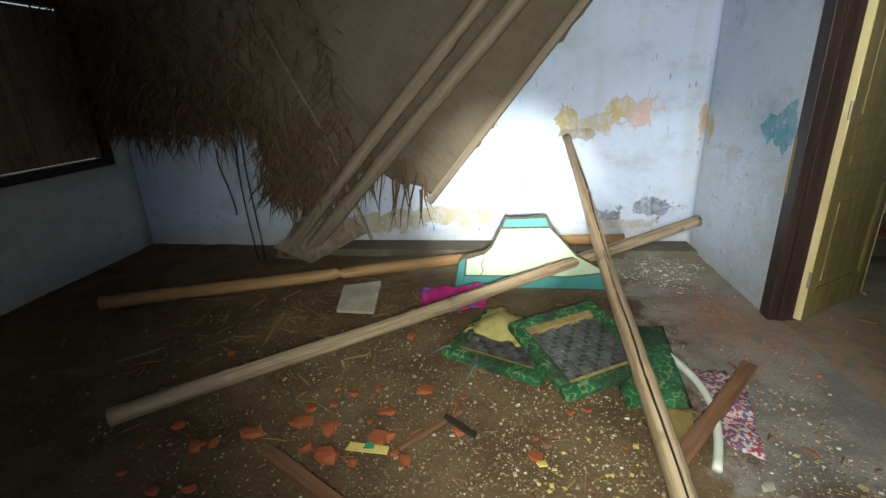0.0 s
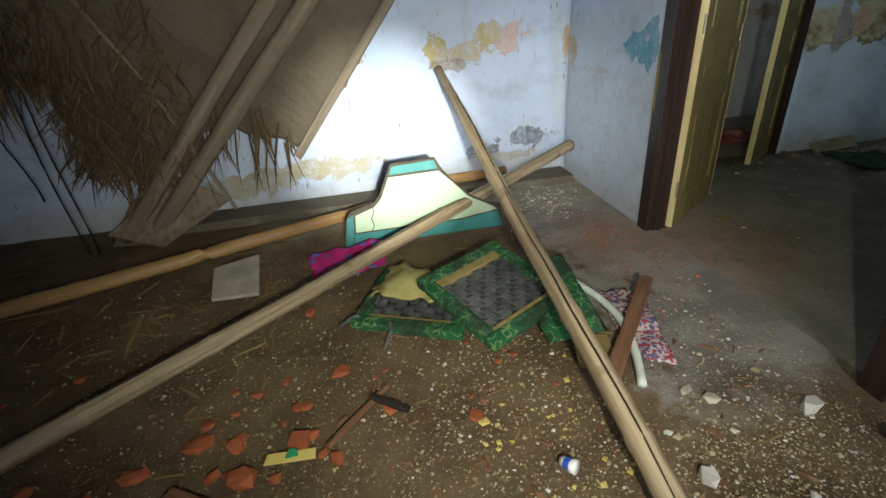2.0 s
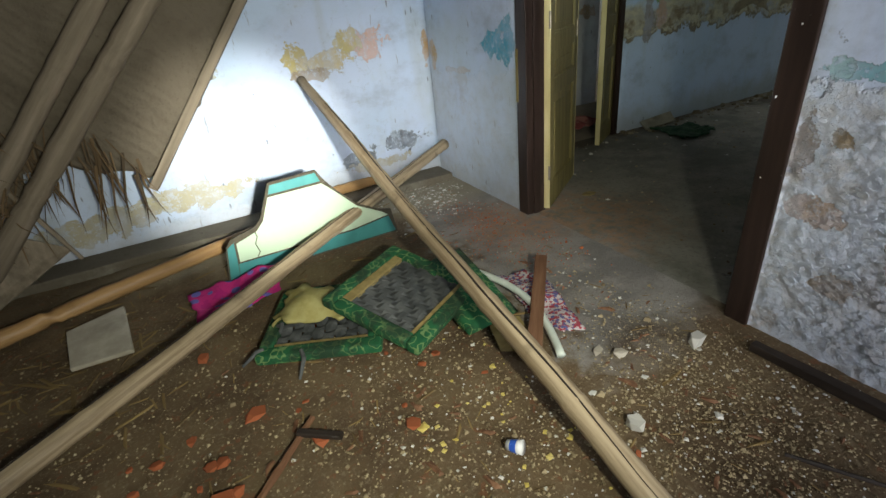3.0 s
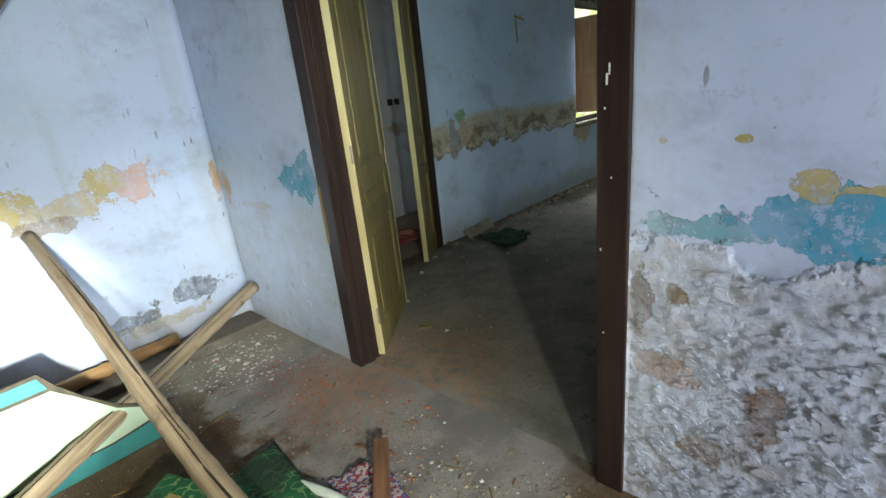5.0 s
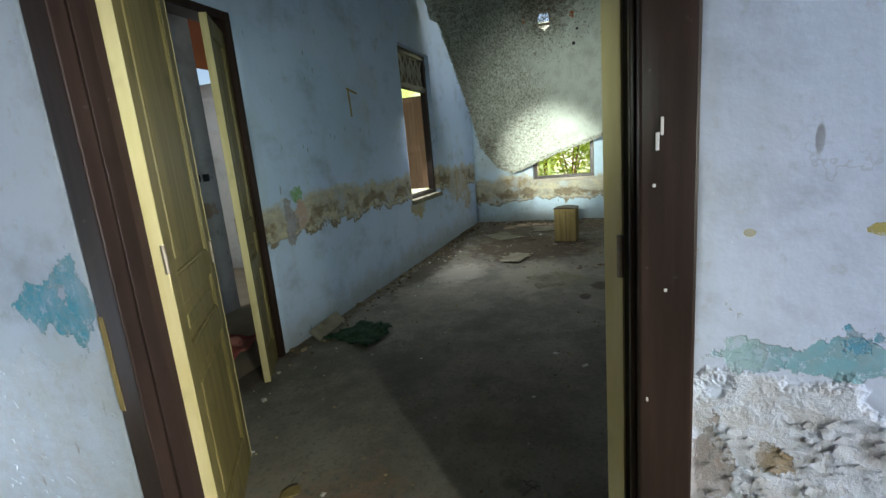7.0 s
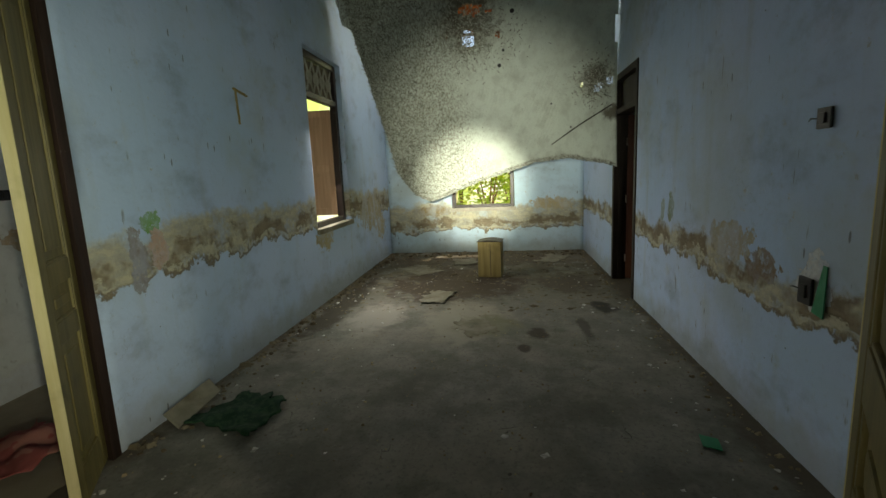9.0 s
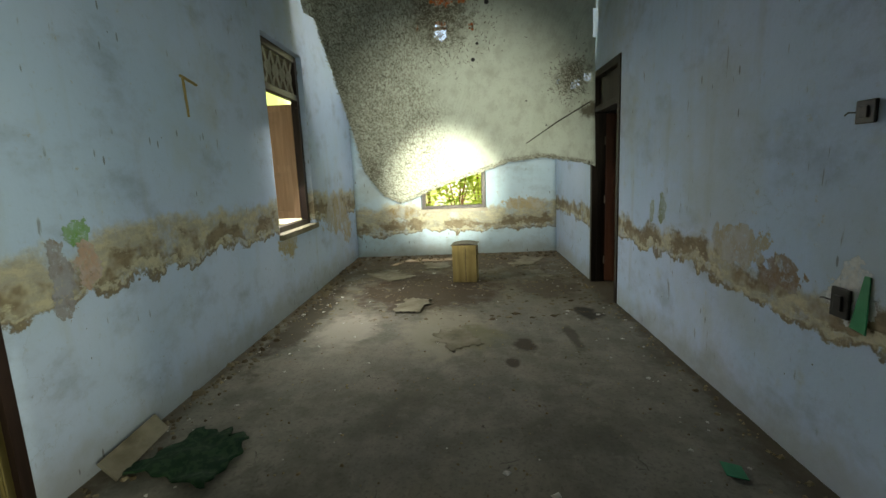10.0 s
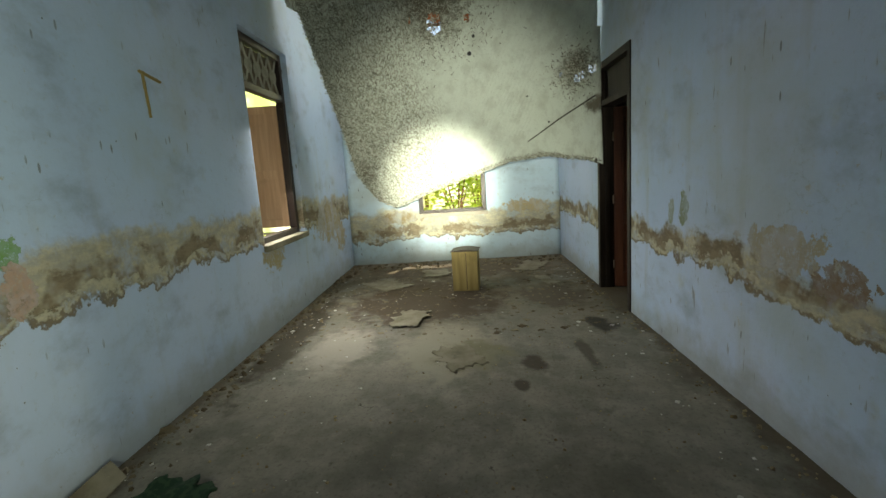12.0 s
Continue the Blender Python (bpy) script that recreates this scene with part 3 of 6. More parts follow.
def sheet_material(name, base, dark, weave, stains=()):
    """Plaited bamboo matting, whitewashed or bare. stains: (y, z, size) of dark rotten places."""
    k = Tree(name, 0.9)
    p = k.local()
    big, mid = k.noise(p, 1.3, 4), k.noise(p, 6, 6, 0.7)
    n = k.noise(k.scaled(p, (1, 1, 1)), 55, 4, 0.7)
    c = k.mix(k.step(mid, 0.42, 0.66), base, tuple(0.75 * a + 0.25 * b for a, b in zip(base, dark)))
    c = k.mix(k.calc("MULTIPLY", k.step(big, 0.58, 0.75), 0.3), c, dark)
    c = k.mix(k.calc("MULTIPLY", k.step(n, 0.57, 0.7), 0.4), c, dark)
    x, y, z = k.axis(p, 0), k.axis(p, 1), k.axis(p, 2)
    for sy_, sz_, sr_ in stains:
        ey, ez = k.calc("SUBTRACT", y, sy_), k.calc("SUBTRACT", z, sz_)
        el = k.calc("DIVIDE", k.calc("SQRT", k.calc("ADD", k.calc("MULTIPLY", ey, ey), k.calc("MULTIPLY", ez, ez))), sr_)
        el = k.calc("ADD", el, k.calc("MULTIPLY", k.calc("SUBTRACT", k.noise(p, 14, 6, 0.75), 0.5), 2.2))
        c = k.mix(k.calc("MULTIPLY", k.calc("SUBTRACT", 1.0, k.step(el, 0.4, 1.1)), 0.85), c, (0.09, 0.065, 0.035))
    if stains:
        # the frayed half, where the whitewash has dropped off the splints
        side = k.calc("SUBTRACT", y, k.calc("MULTIPLY", k.calc("SUBTRACT", z, 2.0), 0.12))
        fray = k.step(k.calc("ADD", side, k.calc("MULTIPLY", k.calc("SUBTRACT", big, 0.5), 1.2)), 2.15, 2.75)
        bare = k.step(k.noise(k.scaled(p, (1, 1.6, 1)), 34, 5, 0.75), 0.47, 0.56)
        c = k.mix(k.calc("MULTIPLY", k.calc("MULTIPLY", fray, bare), 0.75), c, (0.21, 0.19, 0.13))
    k.color(c)
    a = k.t.nodes.new("ShaderNodeTexWave")
    a.bands_direction = "DIAGONAL"
    k.put(a.inputs["Vector"], p)
    a.inputs["Scale"].default_value, a.inputs["Distortion"].default_value = weave, 2.5
    k.bump(k.calc("ADD", k.calc("MULTIPLY", a.outputs["Fac"], 0.5), k.calc("ADD", n, mid)), 0.6, 0.01)
    return k.m


M_SHEET = sheet_material("whitewashed_matting", (0.66, 0.72, 0.64), (0.2, 0.19, 0.14), 14, ((2.38, 3.15, 0.4), (0.86, 2.42, 0.17), (3.45, 1.45, 0.2), (0.7, 2.0, 0.1)))
M_MAT_DARK = sheet_material("bare_matting", (0.145, 0.12, 0.085), (0.065, 0.05, 0.032), 9)


# ---- mesh helpers ----
def finish(name, bm, material, parent=None, label="", smooth=False):
    bmesh.ops.recalc_face_normals(bm, faces=bm.faces[:])
    me = bpy.data.meshes.new(name)
    bm.to_mesh(me)
    bm.free()
    me.materials.append(material)
    if smooth:
        for f in me.polygons:
            f.use_smooth = True
    ob = new(name, me)
    if parent:
        ob.parent = parent
    if label:
        ob["label"] = label
    return ob


def part(name, bm, material, parent, label="", smooth=False):
    return finish(name, bm, material, parent, label, smooth)


def empty(name, m=None):
    ob = new(name)
    ob.empty_display_size = 0.1
    if m is not None:
        ob.matrix_world = m
    return ob


def box(lo, hi, bevel=0.004, bm=None):
    bm2 = bm or bmesh.new()
    c = [(a + b) / 2 for a, b in zip(lo, hi)]
    s = [abs(b - a) for a, b in zip(lo, hi)]
    r = bmesh.ops.create_cube(bm2, size=1, matrix=Matrix.Translation(c) @ Matrix.Diagonal((*s, 1)))
    if bevel:
        edges = list({e for v in r["verts"] for e in v.link_edges})
        bmesh.ops.bevel(bm2, geom=edges, offset=min(bevel, min(s) * 0.3), segments=2, affect="EDGES", profile=0.6)
    return bm2


def raw_mesh(name, verts, faces, material, parent=None, smooth=False):
    me = bpy.data.meshes.new(name)
    me.from_pydata(verts, [], faces)
    me.materials.append(material)
    if smooth:
        for f in me.polygons:
            f.use_smooth = True
    ob = new(name, me)
    if parent:
        ob.parent = parent
    return ob


def tube(points, radii, sides=12, bm=None):
    """A closed tube along points."""
    bm = bm or bmesh.new()
    rings = []
    n = len(points)
    pts = [Vector(p) for p in points]
    for i, p in enumerate(pts):
        d = (pts[min(i + 1, n - 1)] - pts[max(i - 1, 0)]).normalized()
        q = d.to_track_quat("Z", "Y")
        rings.append([bm.verts.new(p + q @ Vector((math.cos(a) * radii[i], math.sin(a) * radii[i], 0)))
                      for a in [2 * math.pi * j / sides for j in range(sides)]])
    for a, b in zip(rings, rings[1:]):
        for j in range(sides):
            bm.faces.new((a[j], a[(j + 1) % sides], b[(j + 1) % sides], b[j]))
    bm.faces.new(rings[0][::-1])
    bm.faces.new(rings[-1])
    return bm


def wall(name, axis, at, thick, u0, u1, z0, z1, material, openings=(), step=0.25, relief=None, fine=None):
    """A wall of real thickness. axis 'x': its seen face is the plane x = at, and u runs along y; the body reaches thick behind
    the face (negative: towards smaller values). openings: (ua, ub, za, zb). relief(u, z): how far the face stands proud."""
    us = set(np.round(np.linspace(u0, u1, max(2, int((u1 - u0) / step) + 1)), 4))
    zs = set(np.round(np.linspace(z0, z1, max(2, int((z1 - z0) / step) + 1)), 4))
    if fine:
        us |= set(np.round(np.arange(fine[0], fine[1], fine[4]), 4))
        zs |= set(np.round(np.arange(fine[2], fine[3], fine[4]), 4))
    for a, b, c, d in openings:
        us |= {v for v in (a, b) if u0 <= v <= u1}
        zs |= {v for v in (c, d) if z0 <= v <= z1}
    us, zs = sorted(us), sorted(zs)

    def cell(i, j):
        if not (0 <= i < len(us) - 1 and 0 <= j < len(zs) - 1):
            return False
        u, z = (us[i] + us[i + 1]) / 2, (zs[j] + zs[j + 1]) / 2
        return not any(a < u < b and c < z < d for a, b, c, d in openings)

    verts, index, faces, fronts = [], {}, [], []
    sign = -1 if thick > 0 else 1

    def vert(i, j, back):
        key = (i, j, back)
        if key not in index:
            u, z = us[i], zs[j]
            inner = all(cell(a, b) for a in (i - 1, i) for b in (j - 1, j))
            w = at + (thick if back else (sign * relief(u, z) if relief and inner else 0))
            index[key] = len(verts)
            verts.append((w, u, z) if axis == "x" else (u, w, z))
        return index[key]

    for i in range(len(us) - 1):
        for j in range(len(zs) - 1):
            if not cell(i, j):
                continue
            fronts.append(len(faces))
            faces.append([vert(i, j, 0), vert(i + 1, j, 0), vert(i + 1, j + 1, 0), vert(i, j + 1, 0)])
            faces.append([vert(i, j, 1), vert(i, j + 1, 1), vert(i + 1, j + 1, 1), vert(i + 1, j, 1)])
            for di, dj, a, b in ((-1, 0, (i, j), (i, j + 1)), (1, 0, (i + 1, j), (i + 1, j + 1)), (0, -1, (i, j), (i + 1, j)), (0, 1, (i, j + 1), (i + 1, j + 1))):
                if not cell(i + di, j + dj):
                    faces.append([vert(*a, 0), vert(*b, 0), vert(*b, 1), vert(*a, 1)])
    ob = raw_mesh(name, verts, faces, material)
    bm = bmesh.new()
    bm.from_mesh(ob.data)
    bmesh.ops.recalc_face_normals(bm, faces=bm.faces[:])
    bm.to_mesh(ob.data)
    bm.free()
    for i in fronts:
        ob.data.polygons[i].use_smooth = True
    return tagged(ob, kind="structure")


def fbm(x, y, z, octaves=5):
    return noise.fractal(Vector((x, y, z)), 1.0, 2.0, octaves)


def rough_low(top, depth=0.016, seed=0.0):
    """Plaster that has crumbled below an uneven line."""
    def relief(u, z):
        line = top + 0.16 * fbm(u * 1.6, seed, 0) + 0.05 * fbm(u * 7, seed, 3)
        f = min(1, max(0, (line - z) / 0.04))
        lumps = fbm(u * 10, z * 17, seed, 6)
        lumps = 0.7 * lumps + 0.5 * fbm(u * 44, z * 56, seed, 3)
        f *= 1.0 if u < 2.5 else 0.6
        return 0.003 * fbm(u * 2, z * 2, seed) + f * depth * (lumps * 0.8 - 0.35)
    return relief


def waves(seed, a=0.006):
    return lambda u, z: a * fbm(u * 1.7, z * 1.7, seed) + 0.0015 * fbm(u * 9, z * 9, seed)


# ---- structure ----
DOOR_TOP = 2.42
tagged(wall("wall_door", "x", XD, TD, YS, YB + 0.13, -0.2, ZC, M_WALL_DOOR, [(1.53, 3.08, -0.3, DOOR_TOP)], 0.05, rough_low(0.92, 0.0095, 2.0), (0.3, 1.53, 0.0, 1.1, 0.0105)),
       "pale blue limewashed wall with crumbling lower plaster", "wall")


def plaster_flakes(owner, axis, at, sign, areas, seed):
    """Curling flakes of old plaster that stand off the wall's face."""
    rng = random.Random(seed)
    v, f = [], []
    for u0, u1, z0, z1, count, size in areas:
        for _ in range(count):
            u, z = rng.uniform(u0, u1), z0 + (z1 - z0) * rng.random() ** 1.1
            s = size * rng.lognormvariate(0, 0.5)
            sides = rng.choice((5, 6, 7))
            tilt, lean = rng.uniform(0, 6.28), rng.uniform(0.06, 0.22)
            n = len(v)
            for k in range(sides):
                a = 6.28 * k / sides + rng.uniform(-0.3, 0.3)
                du, dz = s * 1.25 * rng.uniform(0.6, 1.15) * math.cos(a), s * 0.8 * rng.uniform(0.6, 1.15) * math.sin(a)
                off = 0.004 + max(0.0, (du * math.cos(tilt) + dz * math.sin(tilt)) * lean + s * lean * 0.4)
                for w in (off, off - 0.0035):
                    p = at + sign * w
                    v.append((p, min(u + du, u1 + 0.005), z + dz) if axis == "x" else (u + du, p, z + dz))
            f.append(tuple(n + 2 * k for k in range(sides)))
            for k in range(sides):
                q = (k + 1) % sides
                f.append((n + 2 * k, n + 2 * q, n + 2 * q + 1, n + 2 * k + 1))
    return tagged(raw_mesh("plaster_flakes", v, f, owner.data.materials[0], owner), "curling flakes of old plaster", kind="stuff")


plaster_flakes(bpy.data.objects["wall_door"], "x", XD, -1, ((0.2, 1.5, 0.06, 0.88, 1700, 0.0065), (0.2, 1.5, 0.2, 0.85, 110, 0.012), (3.12, 4.2, 0.05, 0.9, 110, 0.007)), 3)
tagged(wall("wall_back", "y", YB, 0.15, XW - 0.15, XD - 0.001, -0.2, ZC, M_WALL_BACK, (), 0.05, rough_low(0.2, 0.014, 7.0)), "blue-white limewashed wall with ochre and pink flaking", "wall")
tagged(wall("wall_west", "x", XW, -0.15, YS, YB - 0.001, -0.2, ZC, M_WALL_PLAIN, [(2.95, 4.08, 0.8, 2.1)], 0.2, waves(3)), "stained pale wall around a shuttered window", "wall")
# the opening is unseen, added to let light in from the south
tagged(wall("wall_south", "y", YS, -0.15, XW - 0.15, XD + TD, -0.2, ZC, M_WALL_PLAIN, [(0.25, 1.25, -0.3, 2.2)], 0.3), "plain limewashed wall with an unseen opening added for light", "wall")
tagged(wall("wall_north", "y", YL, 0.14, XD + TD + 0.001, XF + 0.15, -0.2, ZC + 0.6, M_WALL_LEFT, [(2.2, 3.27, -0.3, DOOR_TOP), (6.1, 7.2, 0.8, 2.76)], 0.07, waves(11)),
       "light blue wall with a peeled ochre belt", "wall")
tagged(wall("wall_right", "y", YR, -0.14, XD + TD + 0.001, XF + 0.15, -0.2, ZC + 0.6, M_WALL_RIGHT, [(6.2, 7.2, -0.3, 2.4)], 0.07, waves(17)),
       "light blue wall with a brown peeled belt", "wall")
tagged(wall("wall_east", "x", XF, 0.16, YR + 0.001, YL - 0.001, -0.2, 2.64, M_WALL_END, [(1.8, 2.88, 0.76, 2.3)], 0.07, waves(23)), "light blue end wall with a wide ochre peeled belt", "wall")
# room 3, behind the second doorway, and room 4, behind the far door
tagged(wall("wall_room_3_stub", "y", 5.3, 0.14, 1.6, 4.25, -0.2, 3.0, M_WALL_PLAIN, [(2.75, 3.62, -0.3, 1.95)], 0.2, waves(29)), "dirty white wall with two black switches", "wall")
tagged(wall("wall_room_3_north", "y", 7.4, 0.15, 1.4, 7.0, -0.2, 2.1, M_WALL_PLAIN, (), 0.3), "bright white wall below the roof tiles", "wall")
tagged(wall("wall_room_3_east", "x", 5.9, 0.15, 4.15, 7.4, -0.2, 2.6, M_WALL_PLAIN, (), 0.3), "white wall", "wall")
tagged(wall("wall_room_3_west", "x", 1.58, -0.13, YB + 0.16, 7.4, -0.2, 3.0, M_WALL_PLAIN, (), 0.3), "white wall", "wall")
tagged(wall("wall_room_4_south", "y", -1.75, -0.15, XD + TD, XF, -0.2, ZC, M_WALL_PLAIN, (), 0.4), "plain wall of the dark side room", "wall")
tagged(wall("wall_room_4_east", "x", 8.6, 0.15, -1.75, YR - 0.15, -0.2, ZC, M_WALL_PLAIN, (), 0.4), "plain wall of the dark side room", "wall")


def floor(name, x0, x1, y0, y1, material, step, amp, seed, label):
    nx, ny = int((x1 - x0) / step) + 1, int((y1 - y0) / step) + 1
    verts = [(x0 + (x1 - x0) * i / nx, y0 + (y1 - y0) * j / ny, 0) for j in range(ny + 1) for i in range(nx + 1)]
    verts = [(x, y, min(1, abs(x - XD - 0.06) * 2.5) * (amp * (fbm(x * 2.2, y * 2.2, seed) + 0.4 * fbm(x * 11, y * 11, seed)) - 0.6 * amp)) for x, y, _ in verts]
    faces = [(j * (nx + 1) + i, j * (nx + 1) + i + 1, (j + 1) * (nx + 1) + i + 1, (j + 1) * (nx + 1) + i) for j in range(ny) for i in range(nx)]
    return tagged(raw_mesh(name, verts, faces, material, smooth=True), label, "floor", kind="structure")


floor("floor_west", XW, XD + 0.06, YS, YB + 0.02, M_SOIL, 0.04, 0.012, 1.0, "earth and rubble littered floor, bare cement by the doorway")
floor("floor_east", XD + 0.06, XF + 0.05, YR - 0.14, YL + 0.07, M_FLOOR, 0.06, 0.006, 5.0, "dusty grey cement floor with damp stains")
floor("floor_room_3", 1.5, 7.0, YL + 0.07, 7.5, M_SOIL, 0.1, 0.012, 9.0, "brown earth floor")
floor("floor_room_4", XD + TD, 8.7, -1.8, YR - 0.14, M_FLOOR, 0.12, 0.006, 12.0, "dusty cement floor")


def slab(name, x0, x1, y0, y1, z, material, label):
    return tagged(finish(name, box((x0, y0, z), (x1, y1, z + 0.05), 0), material), label, "ceiling", kind="structure")


slab("ceiling_west", XW - 0.15, XD + TD, YS - 0.15, YB + 0.15, ZC + 0.002, M_CEIL, "dark matting ceiling")
slab("ceiling_east", XD + TD + 0.002, 7.0, YR - 0.14, YL + 0.14, ZC + 0.61, M_CEIL, "dark matting ceiling")
slab("ceiling_room_4", XD + TD, 8.7, -1.9, YR - 0.142, ZC + 0.004, M_CEIL, "dark ceiling of the side room")
tagged(finish("ledge", box((-1.7, 3.98, -0.05), (1.42, 4.24, 0.055), 0.012), M_FLOOR), "low rough cement footing along the wall", "ledge", kind="structure")


def ground():
    s = 400
    ob = raw_mesh("ground", [(-s, -s, -0.06), (s, -s, -0.06), (s, s, -0.06), (-s, s, -0.06)], [(0, 1, 2, 3)], M_EARTH)
    tagged(ob, "bare brown earth around the house", "ground", kind="structure")


ground()


# ---- doors and windows ----
def door_frame(name, axis, at, thick, u0, u1, top, jamb, label, material=M_FRAME, transom=None):
    """A frame in an opening; it stands a little proud of the wall on both faces."""
    th = empty(name)
    lo_w, hi_w = min(at, at + thick) - 0.012, max(at, at + thick) + 0.012

    def piece(pname, ua, ub, za, zb, grow=0.0):
        a, b = (lo_w - grow, ua, za), (hi_w + grow, ub, zb)
        if axis == "y":
            a, b = (ua, lo_w - grow, za), (ub, hi_w + grow, zb)
        part(pname, box(a, b, 0.006), material, th)

    piece("jamb", u0, u0 + jamb, -0.02, top)
    piece("jamb", u1 - jamb, u1, -0.02, top)
    piece("lintel", u0 + jamb, u1 - jamb, top - jamb, top, -0.002)
    if transom:
        piece("transom_bar", u0 + jamb, u1 - jamb, transom, transom + 0.06, -0.003)
    # inner rebate strips that the leaves close against
    mid = (lo_w + hi_w) / 2
    for ua, ub in ((u0 + jamb, u0 + jamb + 0.012), (u1 - jamb - 0.012, u1 - jamb)):
        a, b = (mid - 0.03, ua, 0.0), (mid + 0.02, ub, top - jamb)
        if axis == "y":
            a, b = (ua, mid - 0.03, 0.0), (ub, mid + 0.02, top - jamb)
        part("stop_strip", box(a, b, 0.003), material, th)
    return tagged(th, label, "door frame")


def door_leaf(name, width, height, m, label, mat_a=M_LEAF, mat_edge=M_LEAF_EDGE):
    """Panelled leaf, hinged at its origin, running along local +x, 40 mm thick, standing on z = 0."""
    th = empty(name, m)
    st, t = 0.085, 0.02
    hung = part("stile", box((0.003, -t, 0), (st, t, height), 0.005), mat_a, th)
    free = part("stile", box((width - st, -t, 0), (width - 0.003, t, height), 0.005), mat_a, th)
    part("edge_strip", box((-0.006, -t - 0.001, 0.002), (0.003, t + 0.001, height - 0.002), 0.002), mat_edge, th, "cream painted edge")
    part("edge_strip", box((width - 0.003, -t - 0.001, 0.002), (width + 0.006, t + 0.001, height - 0.002), 0.002), mat_edge, th, "cream painted edge")
    hs = [0.0, height * 0.335, height * 0.445, height]
    widths = [0.16, 0.1, 0.1, 0.11]
    zs = []
    for i, h in enumerate(hs):
        a = h if i == 0 else (h - widths[i] if i == 3 else h - widths[i] / 2)
        zs.append((a, a + widths[i]))
        part("rail", box((st, -t + 0.001, a), (width - st, t - 0.001, a + widths[i]), 0.004), mat_a, th)
    for (a, b), (c, d) in zip(zs, zs[1:]):
        pan = box((st - 0.004, -0.007, b - 0.004), (width - st + 0.004, 0.007, c + 0.004), 0)
        board = part("panel", pan, mat_a, th)
        if c - b > 0.12:
            part("raised_field", box((st + 0.05, -0.013, b + 0.05), (width - st - 0.05, 0.013, c - 0.05), 0.007), mat_a, board)
        for ua, ub in ((st, st + 0.014), (width - st - 0.014, width - st)):
            part("moulding", box((ua, -0.017, b), (ub, 0.017, c), 0.005), mat_a, th)
        part("moulding", box((st + 0.014, -0.016, b), (width - st - 0.014, 0.016, b + 0.012), 0.004), mat_a, th)
    for h in (0.25, height * 0.5, height - 0.3):
        part("hinge", tube([(-0.012, -t, h - 0.045), (-0.012, -t, h + 0.045)], [0.008, 0.008], 8), M_METAL, hung, "rusty hinge")
    part("latch", box((width - 0.05, -t - 0.012, 1.0), (width - 0.025, -t, 1.1), 0.004), M_METAL, free, "rusty latch")
    return tagged(th, label, "door")


def at_z(x, y, dx, dy, z=0.012):
    return pose(x, y, z, 0, 0, math.degrees(math.atan2(dy, dx)))


main_frame = door_frame("door_frame", "x", XD, TD, 1.53, 3.08, DOOR_TOP, 0.095, "dark maroon glossy door frame in the blue wall", transom=None)
for y, z, w, h in ((1.595, 1.385, 0.006, 0.03), (1.588, 1.41, 0.005, 0.03), (1.6, 1.31, 0.005, 0.006), (1.58, 1.12, 0.005, 0.006), (1.61, 0.9, 0.004, 0.008), (1.6, 0.62, 0.005, 0.005)):
    part("paint_fleck", box((XD - 0.0145, y - w / 2, z - h / 2), (XD - 0.012, y + w / 2, z + h / 2), 0.001), M_PLASTIC, main_frame, "white paint fleck")
part("bare_patch", box((XD - 0.0145, 3.058, 0.72), (XD - 0.012, 3.079, 1.02), 0.001), M_STUMP, main_frame, "bare chipped wood")
door_frame("door_frame", "y", YL, 0.14, 2.2, 3.27, DOOR_TOP, 0.055, "dark brown door frame of the second doorway")
door_leaf("door_leaf", 0.67, 2.28, at_z(1.585, 2.975, 0.57, 0.4), "olive painted panelled door leaf standing open")
door_leaf("door_leaf", 0.64, 2.28, at_z(1.59, 1.662, 0.86, -0.5), "olive painted panelled door leaf folded back against the wall")
door_leaf("door_leaf", 0.45, 2.28, at_z(3.215, 4.04, -0.40, -0.25), "olive painted panelled door leaf, nearly closed")
door_frame("door_frame", "y", YR, -0.14, 6.2, 7.2, 2.4, 0.07, "blackened wooden door frame with a dark fanlight", M_BLACKWOOD, 1.96)
part("fanlight_board", box((6.27, YR - 0.08, 2.02), (7.13, YR - 0.06, 2.33), 0.003), M_BLACKWOOD, [o for o in scene.objects if o.name.startswith("door_frame")][-1])
door_leaf("door_leaf", 0.82, 1.94, at_z(7.12, YR - 0.15, -0.35, -0.75), "red-brown panelled door standing ajar into the dark side room", M_REDDOOR, M_REDDOOR)
door_leaf("door_leaf", 0.85, 1.94, at_z(2.76, 5.36, 0.85, 0.02), "dark red panelled door set in the white wall", M_REDDOOR, M_REDDOOR)


def window_frame(name, axis, at, u0, u1, z0, z1, bar, depth, label, material, transom=None):
    th = empty(name)

    def piece(pname, ua, ub, za, zb, mat=material, grow=0.0, text=""):
        a, b = (at - grow, ua, za), (at + depth + grow, ub, zb)
        if axis == "y":
            a, b = (ua, at - grow, za), (ub, at + depth + grow, zb)
        return part(pname, box(a, b, 0.005), mat, th, text)

    piece("window_jamb", u0, u0 + bar, z0, z1)
    piece("window_jamb", u1 - bar, u1, z0, z1)
    piece("window_head", u0 + bar, u1 - bar, z1 - bar, z1, grow=-0.001)
    piece("window_sill", u0 + bar, u1 - bar, z0, z0 + bar * 0.8, grow=-0.001)
    if transom:
        piece("transom_bar", u0 + bar, u1 - bar, transom, transom + bar, grow=-0.002)
    tagged(th, label, "window", kind="structure")
    return th


w1 = window_frame("window_1", "y", YL + 0.06, 6.105, 7.195, 0.83, 2.755, 0.07, 0.08, "dark brown window frame with a carved fretwork transom", M_FRAME, 2.26)
part("window_ledge", box((6.08, YL - 0.035, 0.77), (7.24, YL + 0.15, 0.83), 0.01), M_SCRAP, w1, "chipped ochre cement sill")


